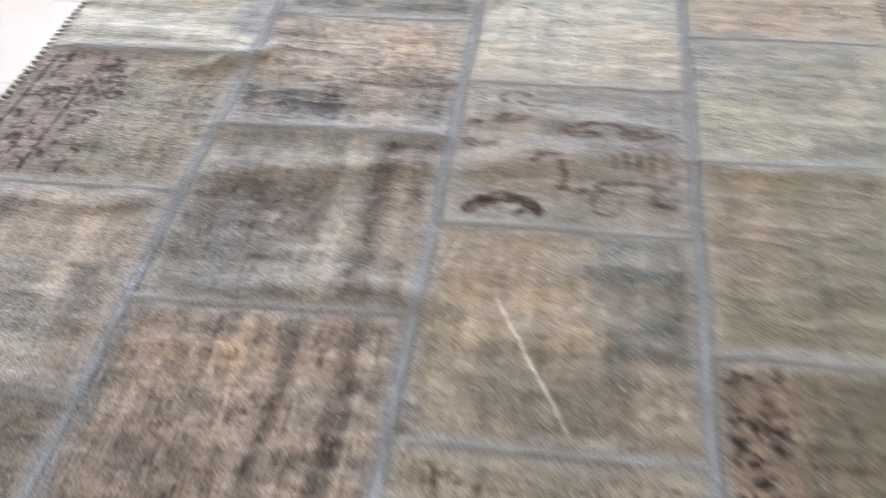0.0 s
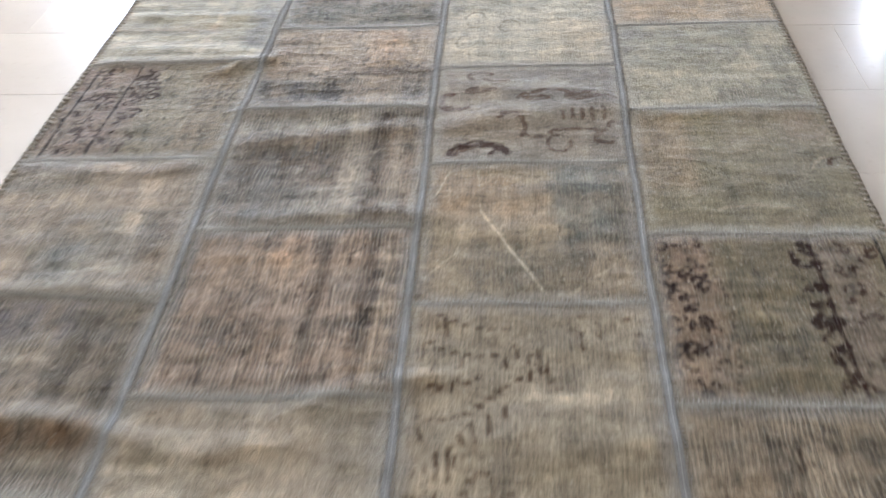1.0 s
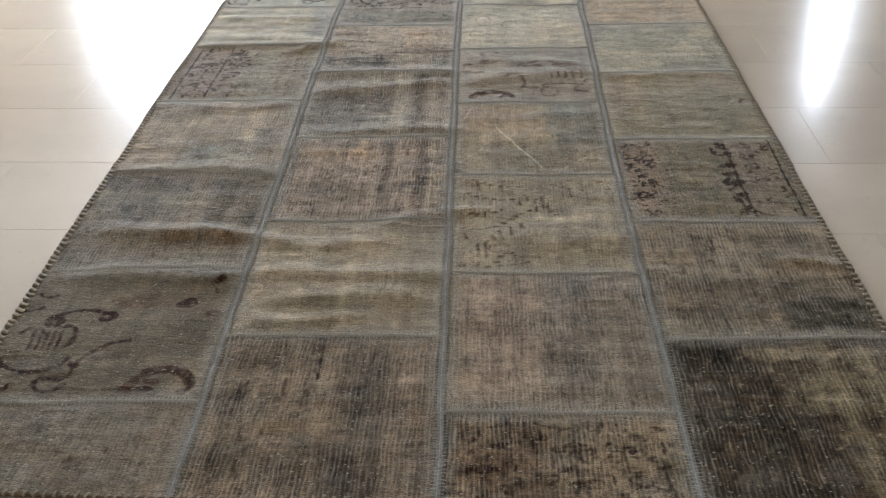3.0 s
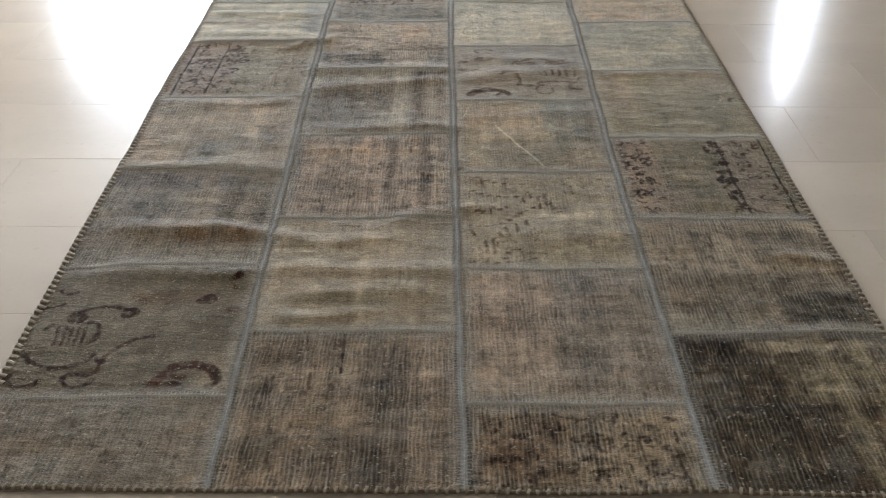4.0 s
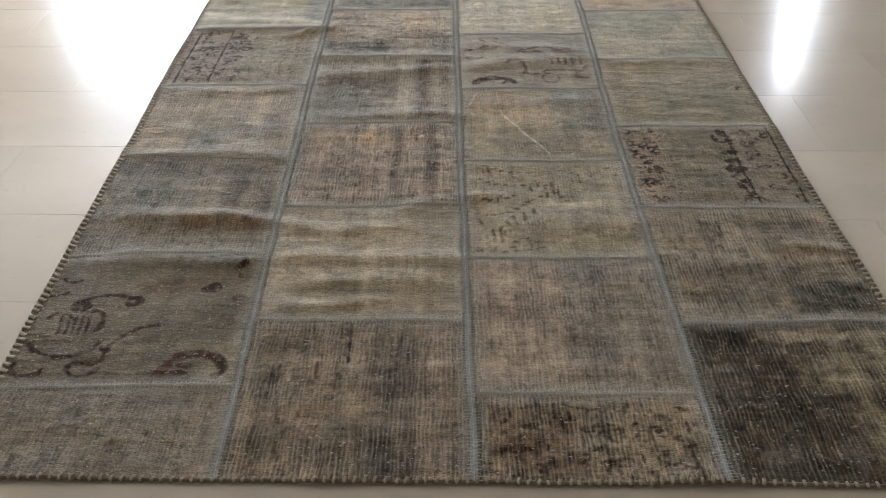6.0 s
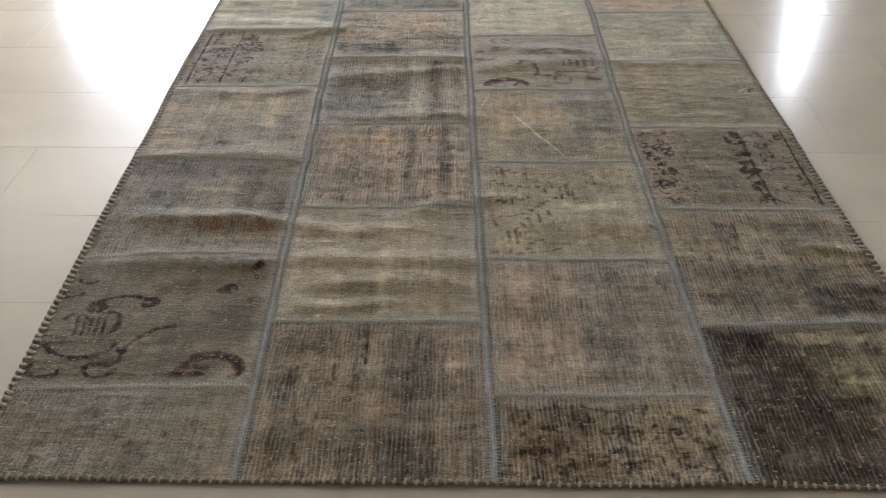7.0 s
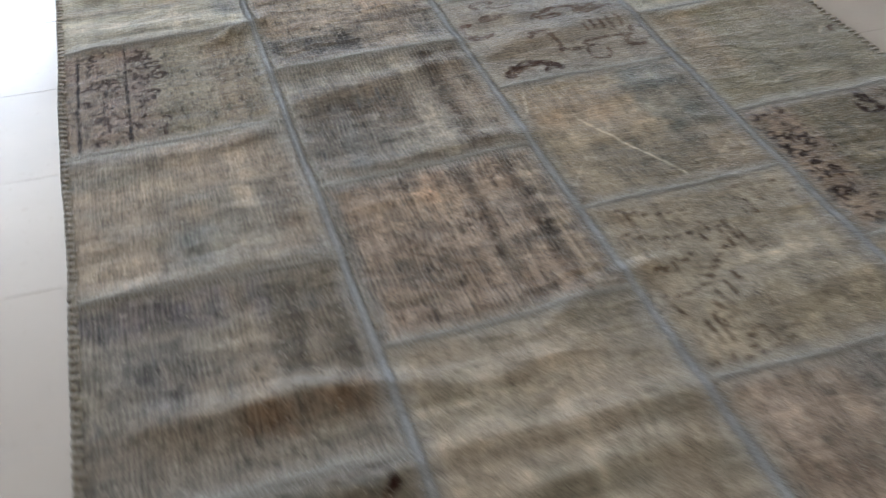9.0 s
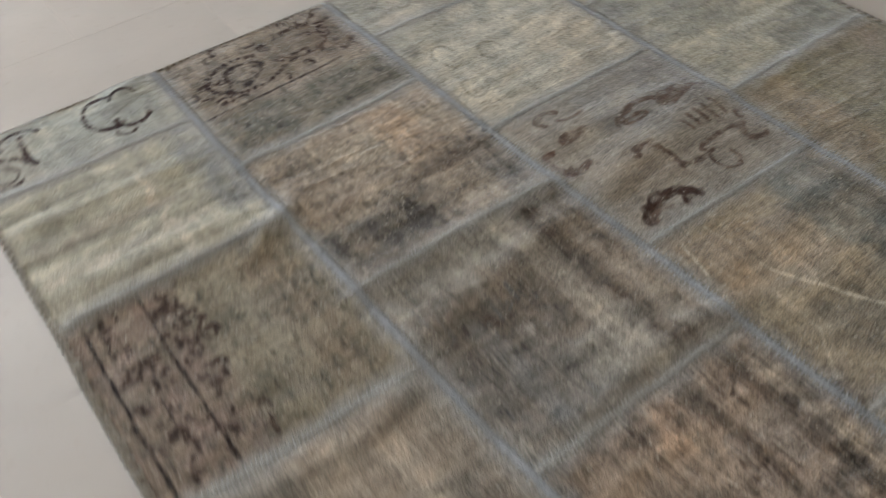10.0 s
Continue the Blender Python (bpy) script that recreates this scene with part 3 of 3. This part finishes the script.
    (2, 5): (PALE, (180, 176, 158), 0.15, 0.09, 0.06, ((0.6, 0.95, 0.1, 0.6, (182, 175, 154), 0.5), (0, 1, 0.75, 1, SAGE, 0.4)), (arc(0.2, 0.6, 0.06, 0.1, 0, 300, 0.012, OLIVE), arc(0.15, 0.3, 0.06, 0.08, 90, 360, 0.012, OLIVE), arc(0.4, 0.5, 0.06, 0.08, 0, 240, 0.012, OLIVE))),
    (2, 6): ((172, 168, 152), SAGE, 0.15, 0.08, 0.06, (), (arc(0.3, 0.5, 0.1, 0.2, 0, 300, 0.014, OLIVE), arc(0.7, 0.5, 0.1, 0.2, 90, 400, 0.014, OLIVE))),
    (3, 0): ((66, 54, 38), (74, 64, 48), 0.95, 0.08, 0.16, ((0.45, 1, 0.5, 0.8, (122, 112, 80), 0.6), (0.0, 0.3, 0.82, 1, (44, 33, 25), 0.8), (0.62, 0.70, 0, 1, (130, 120, 88), 0.75), (0.78, 0.86, 0, 0.9, (136, 126, 92), 0.75), (0.36, 1, 0.86, 0.92, (164, 152, 124), 0.75), (0.55, 1, 0.58, 0.63, (156, 146, 116), 0.7), (0.5, 1, 0.34, 0.40, (128, 116, 86), 0.6), (0.45, 0.6, 0.2, 0.5, (50, 40, 32), 0.6), (0.2, 0.4, 0, 0.5, (62, 59, 51), 0.5), (0.74, 0.82, 0.32, 0.42, (146, 112, 70), 0.5), (0.9, 1, 0, 0.9, (128, 116, 94), 0.4)), fret(36, 0.05, 0.95, 0.05, 0.9, 40, 0.09, 0.009, (136, 122, 94))),
    (3, 1): ((144, 132, 112), (152, 140, 120), 0.8, 0.10, 0.12, ((0, 1, 0.02, 0.5, (98, 89, 72), 0.6), (0.62, 0.97, 0.05, 0.3, (52, 52, 44), 0.8), (0.38, 0.52, 0.1, 0.45, (84, 80, 68), 0.6), (0.55, 0.9, 0.62, 0.95, (120, 110, 88), 0.5), (0.05, 0.4, 0.04, 0.16, (150, 148, 134), 0.5), (0.08, 0.2, 0.2, 0.4, (150, 128, 98), 0.4), (0.2, 0.3, 0.5, 0.95, (160, 144, 120), 0.4)), fret(37, 0.1, 0.95, 0.1, 0.95, 30, 0.09, 0.010, (84, 72, 58))),
    (3, 2): ((100, 94, 73), (110, 102, 80), 0.3, 0.2, 0.10, ((0.02, 0.27, 0, 1, (134, 112, 94), 0.6), (0.66, 0.86, 0, 1, (120, 108, 96), 0.6), (0.3, 0.55, 0.42, 0.50, (130, 120, 88), 0.6), (0.3, 0.55, 0.68, 0.74, (126, 118, 90), 0.5), (0.28, 0.55, 0.2, 0.4, (84, 78, 60), 0.5)), BORDER),
    (3, 3): ((116, 112, 90), OLIVE, 0.15, 0.10, 0.06, ((0, 0.3, 0.3, 0.95, (140, 124, 100), 0.55), (0.75, 0.95, 0.7, 0.95, TAUPE, 0.6), (0.3, 0.9, 0.1, 0.6, (104, 102, 84), 0.5)), (arc(0.9, 0.35, 0.1, 0.2, 90, 150, 0.012, SAND), arc(0.95, 0.5, 0.05, 0.05, 0, 200, 0.02, BARK), arc(0.5, -0.4, 0.45, 0.6, 70, 110, 0.010, SAND))),
    (3, 4): ((164, 162, 142), SAGE, 0.25, 0.08, 0.08, ((0.4, 0.7, 0.3, 0.9, (142, 144, 130), 0.4), (0, 0.15, 0.5, 1, STEEL, 0.4)), (arc(0.45, 0.6, 0.12, 0.2, 0, 270, 0.014, GREY), arc(0.7, 0.4, 0.1, 0.2, 90, 360, 0.014, GREY), arc(0.3, 0.3, 0.1, 0.15, 0, 300, 0.012, GREY))),
    (3, 5): ((166, 152, 128), SAND, 0.3, 0.08, 0.08, ((0.1, 0.6, 0.1, 0.5, (172, 152, 122), 0.5),), (arc(0.4, 0.35, 0.2, 0.2, 0, 300, 0.012, TAUPE),)),
}
DYE = 1.15
# dye gain by patch: near ones darker, middle ones paler, for the light's falloff
GAIN = {(0, 0): 0.88, (0, 1): 0.98, (1, 0): 0.9, (3, 0): 0.8, (3, 1): 0.94, (2, 1): 1.08, (2, 2): 1.1, (1, 2): 1.12, (1, 3): 1.1, (0, 2): 1.1, (0, 3): 1.12, (0, 4): 1.08, (3, 3): 1.1}


def dyed(c):
    """The faded dye: a little washed out."""
    full = np.array(linear(c, DYE))
    return (0.76 * full + 0.24 * full @ np.array((0.3, 0.6, 0.1))) * np.array((1.055, 1.0, 0.925))



def paint(u, v, x, y, wide, deep, spec, seed, seam_sides, gain):
    base, second, cord, bands, speckle, fields, strokes = spec
    ink = dyed
    lin = lambda c: gain * dyed(tuple(0.84 * a + 0.16 * b for a, b in zip(c, (124, 116, 102))))
    col = lin(base)[None] + (lin(second) - lin(base))[None] * smooth(-0.5, 0.5, fbm(x, y, 0.13, 0.10, seed))[:, None]
    wu, wv = u + 0.028 * fbm(x, y, 0.035, 0.03, seed + 5), v + 0.036 * fbm(x, y, 0.045, 0.03, seed + 9)
    for u0, u1, v0, v1, tone, amount in fields:
        su, sv = min(0.05, (u1 - u0) * 0.3), min(0.06, (v1 - v0) * 0.3)
        m = smooth(u0 - su, u0 + su, wu) * smooth(u1 + su, u1 - su, wu) * smooth(v0 - sv, v0 + sv, wv) * smooth(v1 + sv, v1 - sv, wv)
        m = m * min(1.0, amount * 1.25) * np.clip(0.9 + 0.5 * fbm(x, y, 0.03, 0.05, seed + 13), 0, 1.15)
        col = col + (lin(tone)[None] - col) * m[:, None]
    cool, warm = smooth(0.12, 0.6, fbm(x, y, 0.055, 0.075, seed + 63, 2)), smooth(0.12, 0.6, fbm(x, y, 0.06, 0.05, seed + 67, 2))
    col = col + (dyed((100, 99, 95))[None] - col) * ((0.2 + 0.18 * cord) * cool)[:, None]
    col = col * (1 + warm[:, None] * np.array((0.11, 0.10, 0.08)))
    for stroke in strokes:
        if len(stroke) == 7:
            u0, v0, u1, v1, broad, tone, strength = stroke
            ax, ay, bx, by = u0 * wide, v0 * deep, (u1 - u0) * wide, (v1 - v0) * deep
            qx, qy = u * wide + 0.0025 * fbm(x, y, 0.03, 0.03, seed + 61), v * deep
            k = np.clip(((qx - ax) * bx + (qy - ay) * by) / (bx * bx + by * by), 0, 1)
            d = (qx - ax - k * bx) ** 2 + (qy - ay - k * by) ** 2
        else:
            cu, cv, ru, rv, a0, a1, broad, tone = stroke
            strength = 1.05
            a = np.radians(np.linspace(a0, a1, 26))
            px, py = (cu + ru * np.cos(a)) * wide, (cv + rv * np.sin(a)) * deep
            qx, qy = wu * wide * 0.3 + u * wide * 0.7, wv * deep * 0.3 + v * deep * 0.7
            d = np.full(len(u), 9.0)
            for sx, sy in zip(px, py):
                d = np.minimum(d, (qx - sx) ** 2 + (qy - sy) ** 2)
        half = broad * 0.27 * (1 + 0.5 * fbm(x, y, 0.02, 0.02, seed + 17))
        m = smooth(half + 0.0032, half - 0.0022, np.sqrt(d)) * np.clip(strength - 0.1 + 0.8 * fbm(x, y, 0.012, 0.014, seed + 19), 0, 1)
        col = col + (ink(tone)[None] - col) * m[:, None]
    plaid = 0.35 + 0.65 * cord
    tone = 1 + bands * fbm(x, y, 0.5, 0.018, seed + 23) + 0.18 * cord * fbm(x, y, 0.011, 0.08, seed + 27, 2)
    tone = tone + plaid * (0.34 * fbm(x, y, 0.024, 0.7, seed + 51) + 0.28 * fbm(x, y, 0.5, 0.026, seed + 55))
    tone = tone + speckle * 2.1 * fbm(x, y, 0.010, 0.012, seed + 31) + (0.12 + 0.08 * cord) * fbm(x, y, 0.045, 0.03, seed + 35)
    dashes = smooth(0.45, 0.8, fbm(x, y, 0.010, 0.03, seed + 59, 2)) * speckle * 3.0
    col = col * (1 - np.clip(dashes, 0, 0.6))[:, None]
    worn = smooth(0.35, 0.75, fbm(x, y, 0.06, 0.03, seed + 39)) * 0.13
    col = col * np.clip(tone, 0.4, 1.75)[:, None]
    col = col + (lin(CREAM)[None] - col) * worn[:, None]
    left, right, low, high = seam_sides
    edge = np.full(len(u), 1.0)
    for on, d in ((left, u * wide), (right, (1 - u) * wide), (low, v * deep), (high, (1 - v) * deep)):
        if on:
            edge = np.minimum(edge, d)
    m = smooth(0.044, 0.008, edge + 0.010 * fbm(x, y, 0.02, 0.02, seed + 43)) * 0.62
    col = col + (lin((150, 152, 152))[None] - col) * m[:, None]
    alpha = np.clip(cord * (0.75 + 0.6 * fbm(x, y, 0.10, 0.08, seed + 47)), 0, 1)
    return np.concatenate([np.clip(col, 0.01, 0.9), alpha[:, None]], 1)


LOOKS = {
    (0, 0): "taupe corded wool patch with faint dark flecks", (0, 1): "grey wool patch with dark brown scrolling flowers",
    (0, 2): "slate and taupe corded patch with raised fold", (0, 3): "grey-beige worn patch with a blue-grey blotch",
    (0, 4): "brown and olive patch with dark border lines", (0, 5): "pale sage patch with light cross bands",
    (0, 6): "pale blue-grey patch with dark flower outlines", (1, 0): "beige corded patch with a slate upright band",
    (1, 1): "pale olive-beige rippled wool patch", (1, 2): "pinkish beige corded patch with brown streaks",
    (1, 3): "smoky grey patch with brown upright bands", (1, 4): "beige patch with a dark slate corner",
    (1, 5): "olive-brown patch with a worn rosette", (2, 0): "speckled brown and beige corded patch",
    (2, 1): "pinkish taupe patch fading to blue-grey", (2, 2): "olive-beige patch with faint brown dashes",
    (2, 3): "tan and grey patch with pale diagonal crease", (2, 4): "smooth grey patch with dark brown flowers",
    (2, 5): "pale cream-green worn wool patch", (2, 6): "pale grey-green worn wool patch",
    (3, 0): "dark olive-brown threadbare corded patch", (3, 1): "beige corded patch darkening to charcoal",
    (3, 2): "olive patch with dark brown flowered borders", (3, 3): "plain olive-green wool patch",
    (3, 4): "pale grey-green patch with soft scrolls", (3, 5): "pale tan worn wool patch"}
STEP = 0.0029
rug = tagged(new("patchwork_rug"), "faded patchwork wool rug of grey and beige squares on stone floor", "rug")


def build_patch(k, r):
    (a0, b0), (a1, b1) = SEAMS[k][r], SEAMS[k][r + 1]
    y0, y1 = (a0 + b0) / 2, (a1 + b1) / 2
    ym = (y0 + y1) / 2
    wide, deep = float(line_x(k + 1, ym) - line_x(k, ym)), y1 - y0
    nu, nv = int(wide / STEP) + 1, int(deep / STEP) + 1
    uu = np.concatenate([[0], np.linspace(0, 1, nu), [1]])
    vv = np.concatenate([[0], np.linspace(0, 1, nv), [1]])
    u, v = (a.ravel() for a in np.meshgrid(uu, vv))
    wave = lambda level, x: level + (0.006 * fbm(x, 0 * x + level, 0.16, 1, 91) if 0 < level < LONG else 0.004 * fbm(x, 0 * x + level, 0.3, 1, 95))
    xs = line_x(k, y0 + v * deep) * (1 - u) + line_x(k + 1, y0 + v * deep) * u
    ys = (wave(y0, xs) + (b0 - a0) * (u - 0.5)) * (1 - v) + (wave(y1, xs) + (b1 - a1) * (u - 0.5)) * v
    rim = np.ones((nv + 2, nu + 2), bool)
    rim[1:-1, 1:-1] = False
    z = height(xs, ys) - 0.005 * rim.ravel()
    cols = nu + 2
    i = (np.arange(nv + 1)[:, None] * cols + np.arange(nu + 1)[None]).ravel()
    faces = np.stack([i, i + 1, i + 1 + cols, i + cols], 1)
    ob = mesh_part("patch", np.stack([xs, ys, z], 1), faces, WOOL, rug, LOOKS[(k, r)])
    spec = PATCHES[(k, r)]
    rgba = paint(u, v, xs, ys, wide, deep, spec, 1000 + 97 * (k * 8 + r), (k > 0, k < 3, r > 0, y1 < LONG), GAIN.get((k, r), 1.0))
    layer = ob.data.color_attributes.new("dye", "FLOAT_COLOR", "POINT")
    layer.data.foreach_set("color", rgba.astype(np.float32).ravel())
    return ob


for (k, r) in PATCHES:
    build_patch(k, r)

# the backing under the patches
gx, gy = np.meshgrid(np.linspace(0, 1, 90), np.linspace(0.002, LONG - 0.002, 140))
bx = (line_x(0, gy.ravel()) + 0.004) * (1 - gx.ravel()) + (line_x(4, gy.ravel()) - 0.004) * gx.ravel()
bz = np.maximum(height(bx, gy.ravel()) - 0.0055, 0.001)
i = (np.arange(139)[:, None] * 90 + np.arange(89)[None]).ravel()
backing = mesh_part("backing", np.stack([bx, gy.ravel(), bz], 1), np.stack([i, i + 1, i + 91, i + 90], 1), BACK, rug, "jute backing cloth")


# ---------------------------------------------------------------- seams and binding
def tubes(paths, radius, sides=5, flat=1.0):
    """Closed little tubes along many polylines, in one mesh."""
    verts, faces = [], []
    for p in paths:
        p = np.asarray(p, float)
        tang = np.gradient(p, axis=0)
        tang /= np.linalg.norm(tang, axis=1)[:, None] + 1e-9
        side = np.cross(tang, (0, 0, 1.0))
        side /= np.linalg.norm(side, axis=1)[:, None] + 1e-9
        up = np.cross(side, tang)
        start = len(verts)
        for a in range(len(p)):
            for s in range(sides):
                w = 2 * math.pi * s / sides
                verts.append(p[a] + side[a] * radius * math.cos(w) + up[a] * radius * flat * math.sin(w))
        for a in range(len(p) - 1):
            for s in range(sides):
                q = (s + 1) % sides
                faces.append((start + a * sides + s, start + (a + 1) * sides + s, start + (a + 1) * sides + q, start + a * sides + q))
    return verts, faces


rng = np.random.default_rng(5)


def on_rug(x, y, rise):
    x, y = np.atleast_1d(x), np.atleast_1d(y)
    return np.stack([x, y, height(x, y) + rise], 1)


def seam(xs, ys, thread, wide):
    """Overlocked seam along a line: two flat hems side by side, laddered stitches over each and a thread between."""
    xs, ys = np.asarray(xs), np.asarray(ys)
    dx, dy = np.gradient(xs), np.gradient(ys)
    n = np.hypot(dx, dy)
    nx, ny = -dy / n, dx / n
    hems = [on_rug(xs + nx * side * 0.0036 * wide, ys + ny * side * 0.0036 * wide, 0.0004) for side in (-1, 1)]
    tape = mesh_part("seam", *tubes(hems, 0.0036 * wide, 8, 0.2), thread, rug, "blue-grey overlocked seam")
    length = np.concatenate([[0], np.cumsum(np.hypot(np.diff(xs), np.diff(ys)))])
    stitches = [on_rug(xs, ys, 0.0011)]
    for side in (-1, 1):
        for s in np.arange(0.004 + 0.002 * side, length[-1] - 0.004, 0.0088):
            s = s + rng.normal(0, 0.0009)
            cx, cy, px, py = (np.interp(s, length, q) for q in (xs, ys, nx, ny))
            t = side * wide * np.array([0.002, 0.007, rng.uniform(0.0105, 0.0165)])
            skew = rng.normal(0.0008, 0.0008) * np.array([-1, 0, 1])
            stitches.append(on_rug(cx + px * t + py * skew, cy + py * t - px * skew, np.array([0.0012, 0.0016, 0.0002])))
    tagged(mesh_part("stitching", *tubes(stitches, 0.0011, 4, 0.7), RUNG if thread is SEAM else PALE_RUNG, tape, "pale grey ladder stitches"), kind="stuff")
    return tape


for k in (1, 2, 3):
    y = np.linspace(0.0, LONG, 260)
    seam(line_x(k, y), y, SEAM, 1.0)
for k in range(4):
    for a, b in SEAMS[k][1:-1]:
        level = (a + b) / 2
        t = np.linspace(0.012, 0.988, 60)
        x = line_x(k, level) * (1 - t) + line_x(k + 1, level) * t
        seam(x, level + (b - a) * (t - 0.5) + 0.006 * fbm(x, 0 * x + level, 0.16, 1, 91), CROSS, 0.8)


def binding(xs, ys, nx, ny, pitch, broad, reach, label, thread=HEM):
    """A cord along the edge with whip stitches wound round it; (nx, ny) points off the rug."""
    xs, ys = np.asarray(xs), np.asarray(ys)
    core = on_rug(xs, ys, -0.004)
    core[:, 2] = np.maximum(core[:, 2], 0.0052)
    cord = mesh_part("edge_binding", *tubes([core], 0.0042, 8), CORD, rug, label)
    length = np.concatenate([[0], np.cumsum(np.hypot(np.diff(xs), np.diff(ys)))])
    loops = []
    for s in np.arange(pitch * 0.5, length[-1], pitch):
        s = s + rng.normal(0, pitch * 0.06)
        cx, cy, cz = np.interp(s, length, xs), np.interp(s, length, ys), np.interp(s, length, core[:, 2])
        lean = rng.normal(0.15, 0.08) * pitch
        inside = reach * rng.uniform(0.7, 1.2)
        loop = [(cx - nx * inside - ny * lean, cy - ny * inside + nx * lean, float(height(cx - nx * inside, cy - ny * inside)) + 0.0005)]
        for a in (70, 35, 0, -40):
            w = radians(a)
            loop.append((cx + nx * 0.0064 * math.cos(w), cy + ny * 0.0064 * math.cos(w), max(cz + 0.0058 * math.sin(w), 0.0018)))
        loops.append(loop)
    tagged(mesh_part("stitching", *tubes(loops, broad / 2, 6, 0.25), thread, cord, "grey-beige whip stitches"), kind="stuff")


y = np.linspace(0, LONG, 260)
binding(line_x(0, y), y, -1, 0, 0.021, 0.0115, 0.013, "whip-stitched wool edge cord")
binding(line_x(4, y), y, 1, 0, 0.021, 0.0115, 0.013, "whip-stitched wool edge cord")
x = np.linspace(float(line_x(0, 0)), float(line_x(4, 0)), 180)
binding(x, 0.004 * fbm(x, 0 * x, 0.3, 1, 95), 0, -1, 0.019, 0.0065, 0.009, "braided wool cord along the rug's end")
x = np.linspace(float(line_x(0, LONG)), float(line_x(4, LONG)), 180)
binding(x, LONG + 0.004 * fbm(x, 0 * x + LONG, 0.3, 1, 95), 0, 1, 0.019, 0.0065, 0.009, "braided wool cord along the rug's end")

# ---------------------------------------------------------------- floor
ROW, TILE, JOINT, TURN_FLOOR = 0.3925, 0.69, 0.0012, -0.1
bm = bmesh.new()
box(bm, X0, X1, Y0, Y1 + 0.2, -0.12, -0.0006)
floor = tagged(part("floor", bm, GROUT), "polished cream limestone tile floor with fine joints", kind="structure")


def tile_mesh(wide, deep):
    bm = bmesh.new()
    box(bm, -wide / 2, wide / 2, -deep / 2, deep / 2, -0.012, 0.0, 0.0003)
    me = bpy.data.meshes.new("tile")
    bm.to_mesh(me)
    bm.free()
    me.materials.append(STONE)
    return me


TILE_MESH = tile_mesh(TILE - JOINT, ROW - JOINT)
far_tiles = bmesh.new()
spin = Matrix.Rotation(radians(TURN_FLOOR), 4, "Z")
tile_rng = random.Random(3)
for row in range(-16, 20):
    cy = 1.538 + row * ROW
    shift = 2.125 + TILE / 2 * (1 + row % 2) + tile_rng.uniform(-0.012, 0.012)
    for col in range(-12, 14):
        m = Matrix.Translation((1.0, 1.5, 0)) @ spin @ Matrix.Translation((shift % TILE + col * TILE - 1.0, cy - 1.5, tile_rng.uniform(-0.0002, 0.0002)))
        x, y = m.translation.x, m.translation.y
        if not (X0 - 0.3 < x < X1 + 0.3 and Y0 - 0.2 < y < Y1 + 0.1):
            continue
        if -2.2 < x < 4.4 and -2.2 < y < 4.6:
            ob = new("tile", TILE_MESH)
            ob.parent = floor
            ob.matrix_local = m
        else:
            made = bmesh.ops.create_grid(far_tiles, x_segments=1, y_segments=1, size=0.5)["verts"]
            bmesh.ops.transform(far_tiles, matrix=m @ Matrix.Diagonal((TILE - JOINT, ROW - JOINT, 1, 1)), verts=made)
tagged(part("far_tiles", far_tiles, STONE, floor), "cream limestone tiles", kind="stuff")
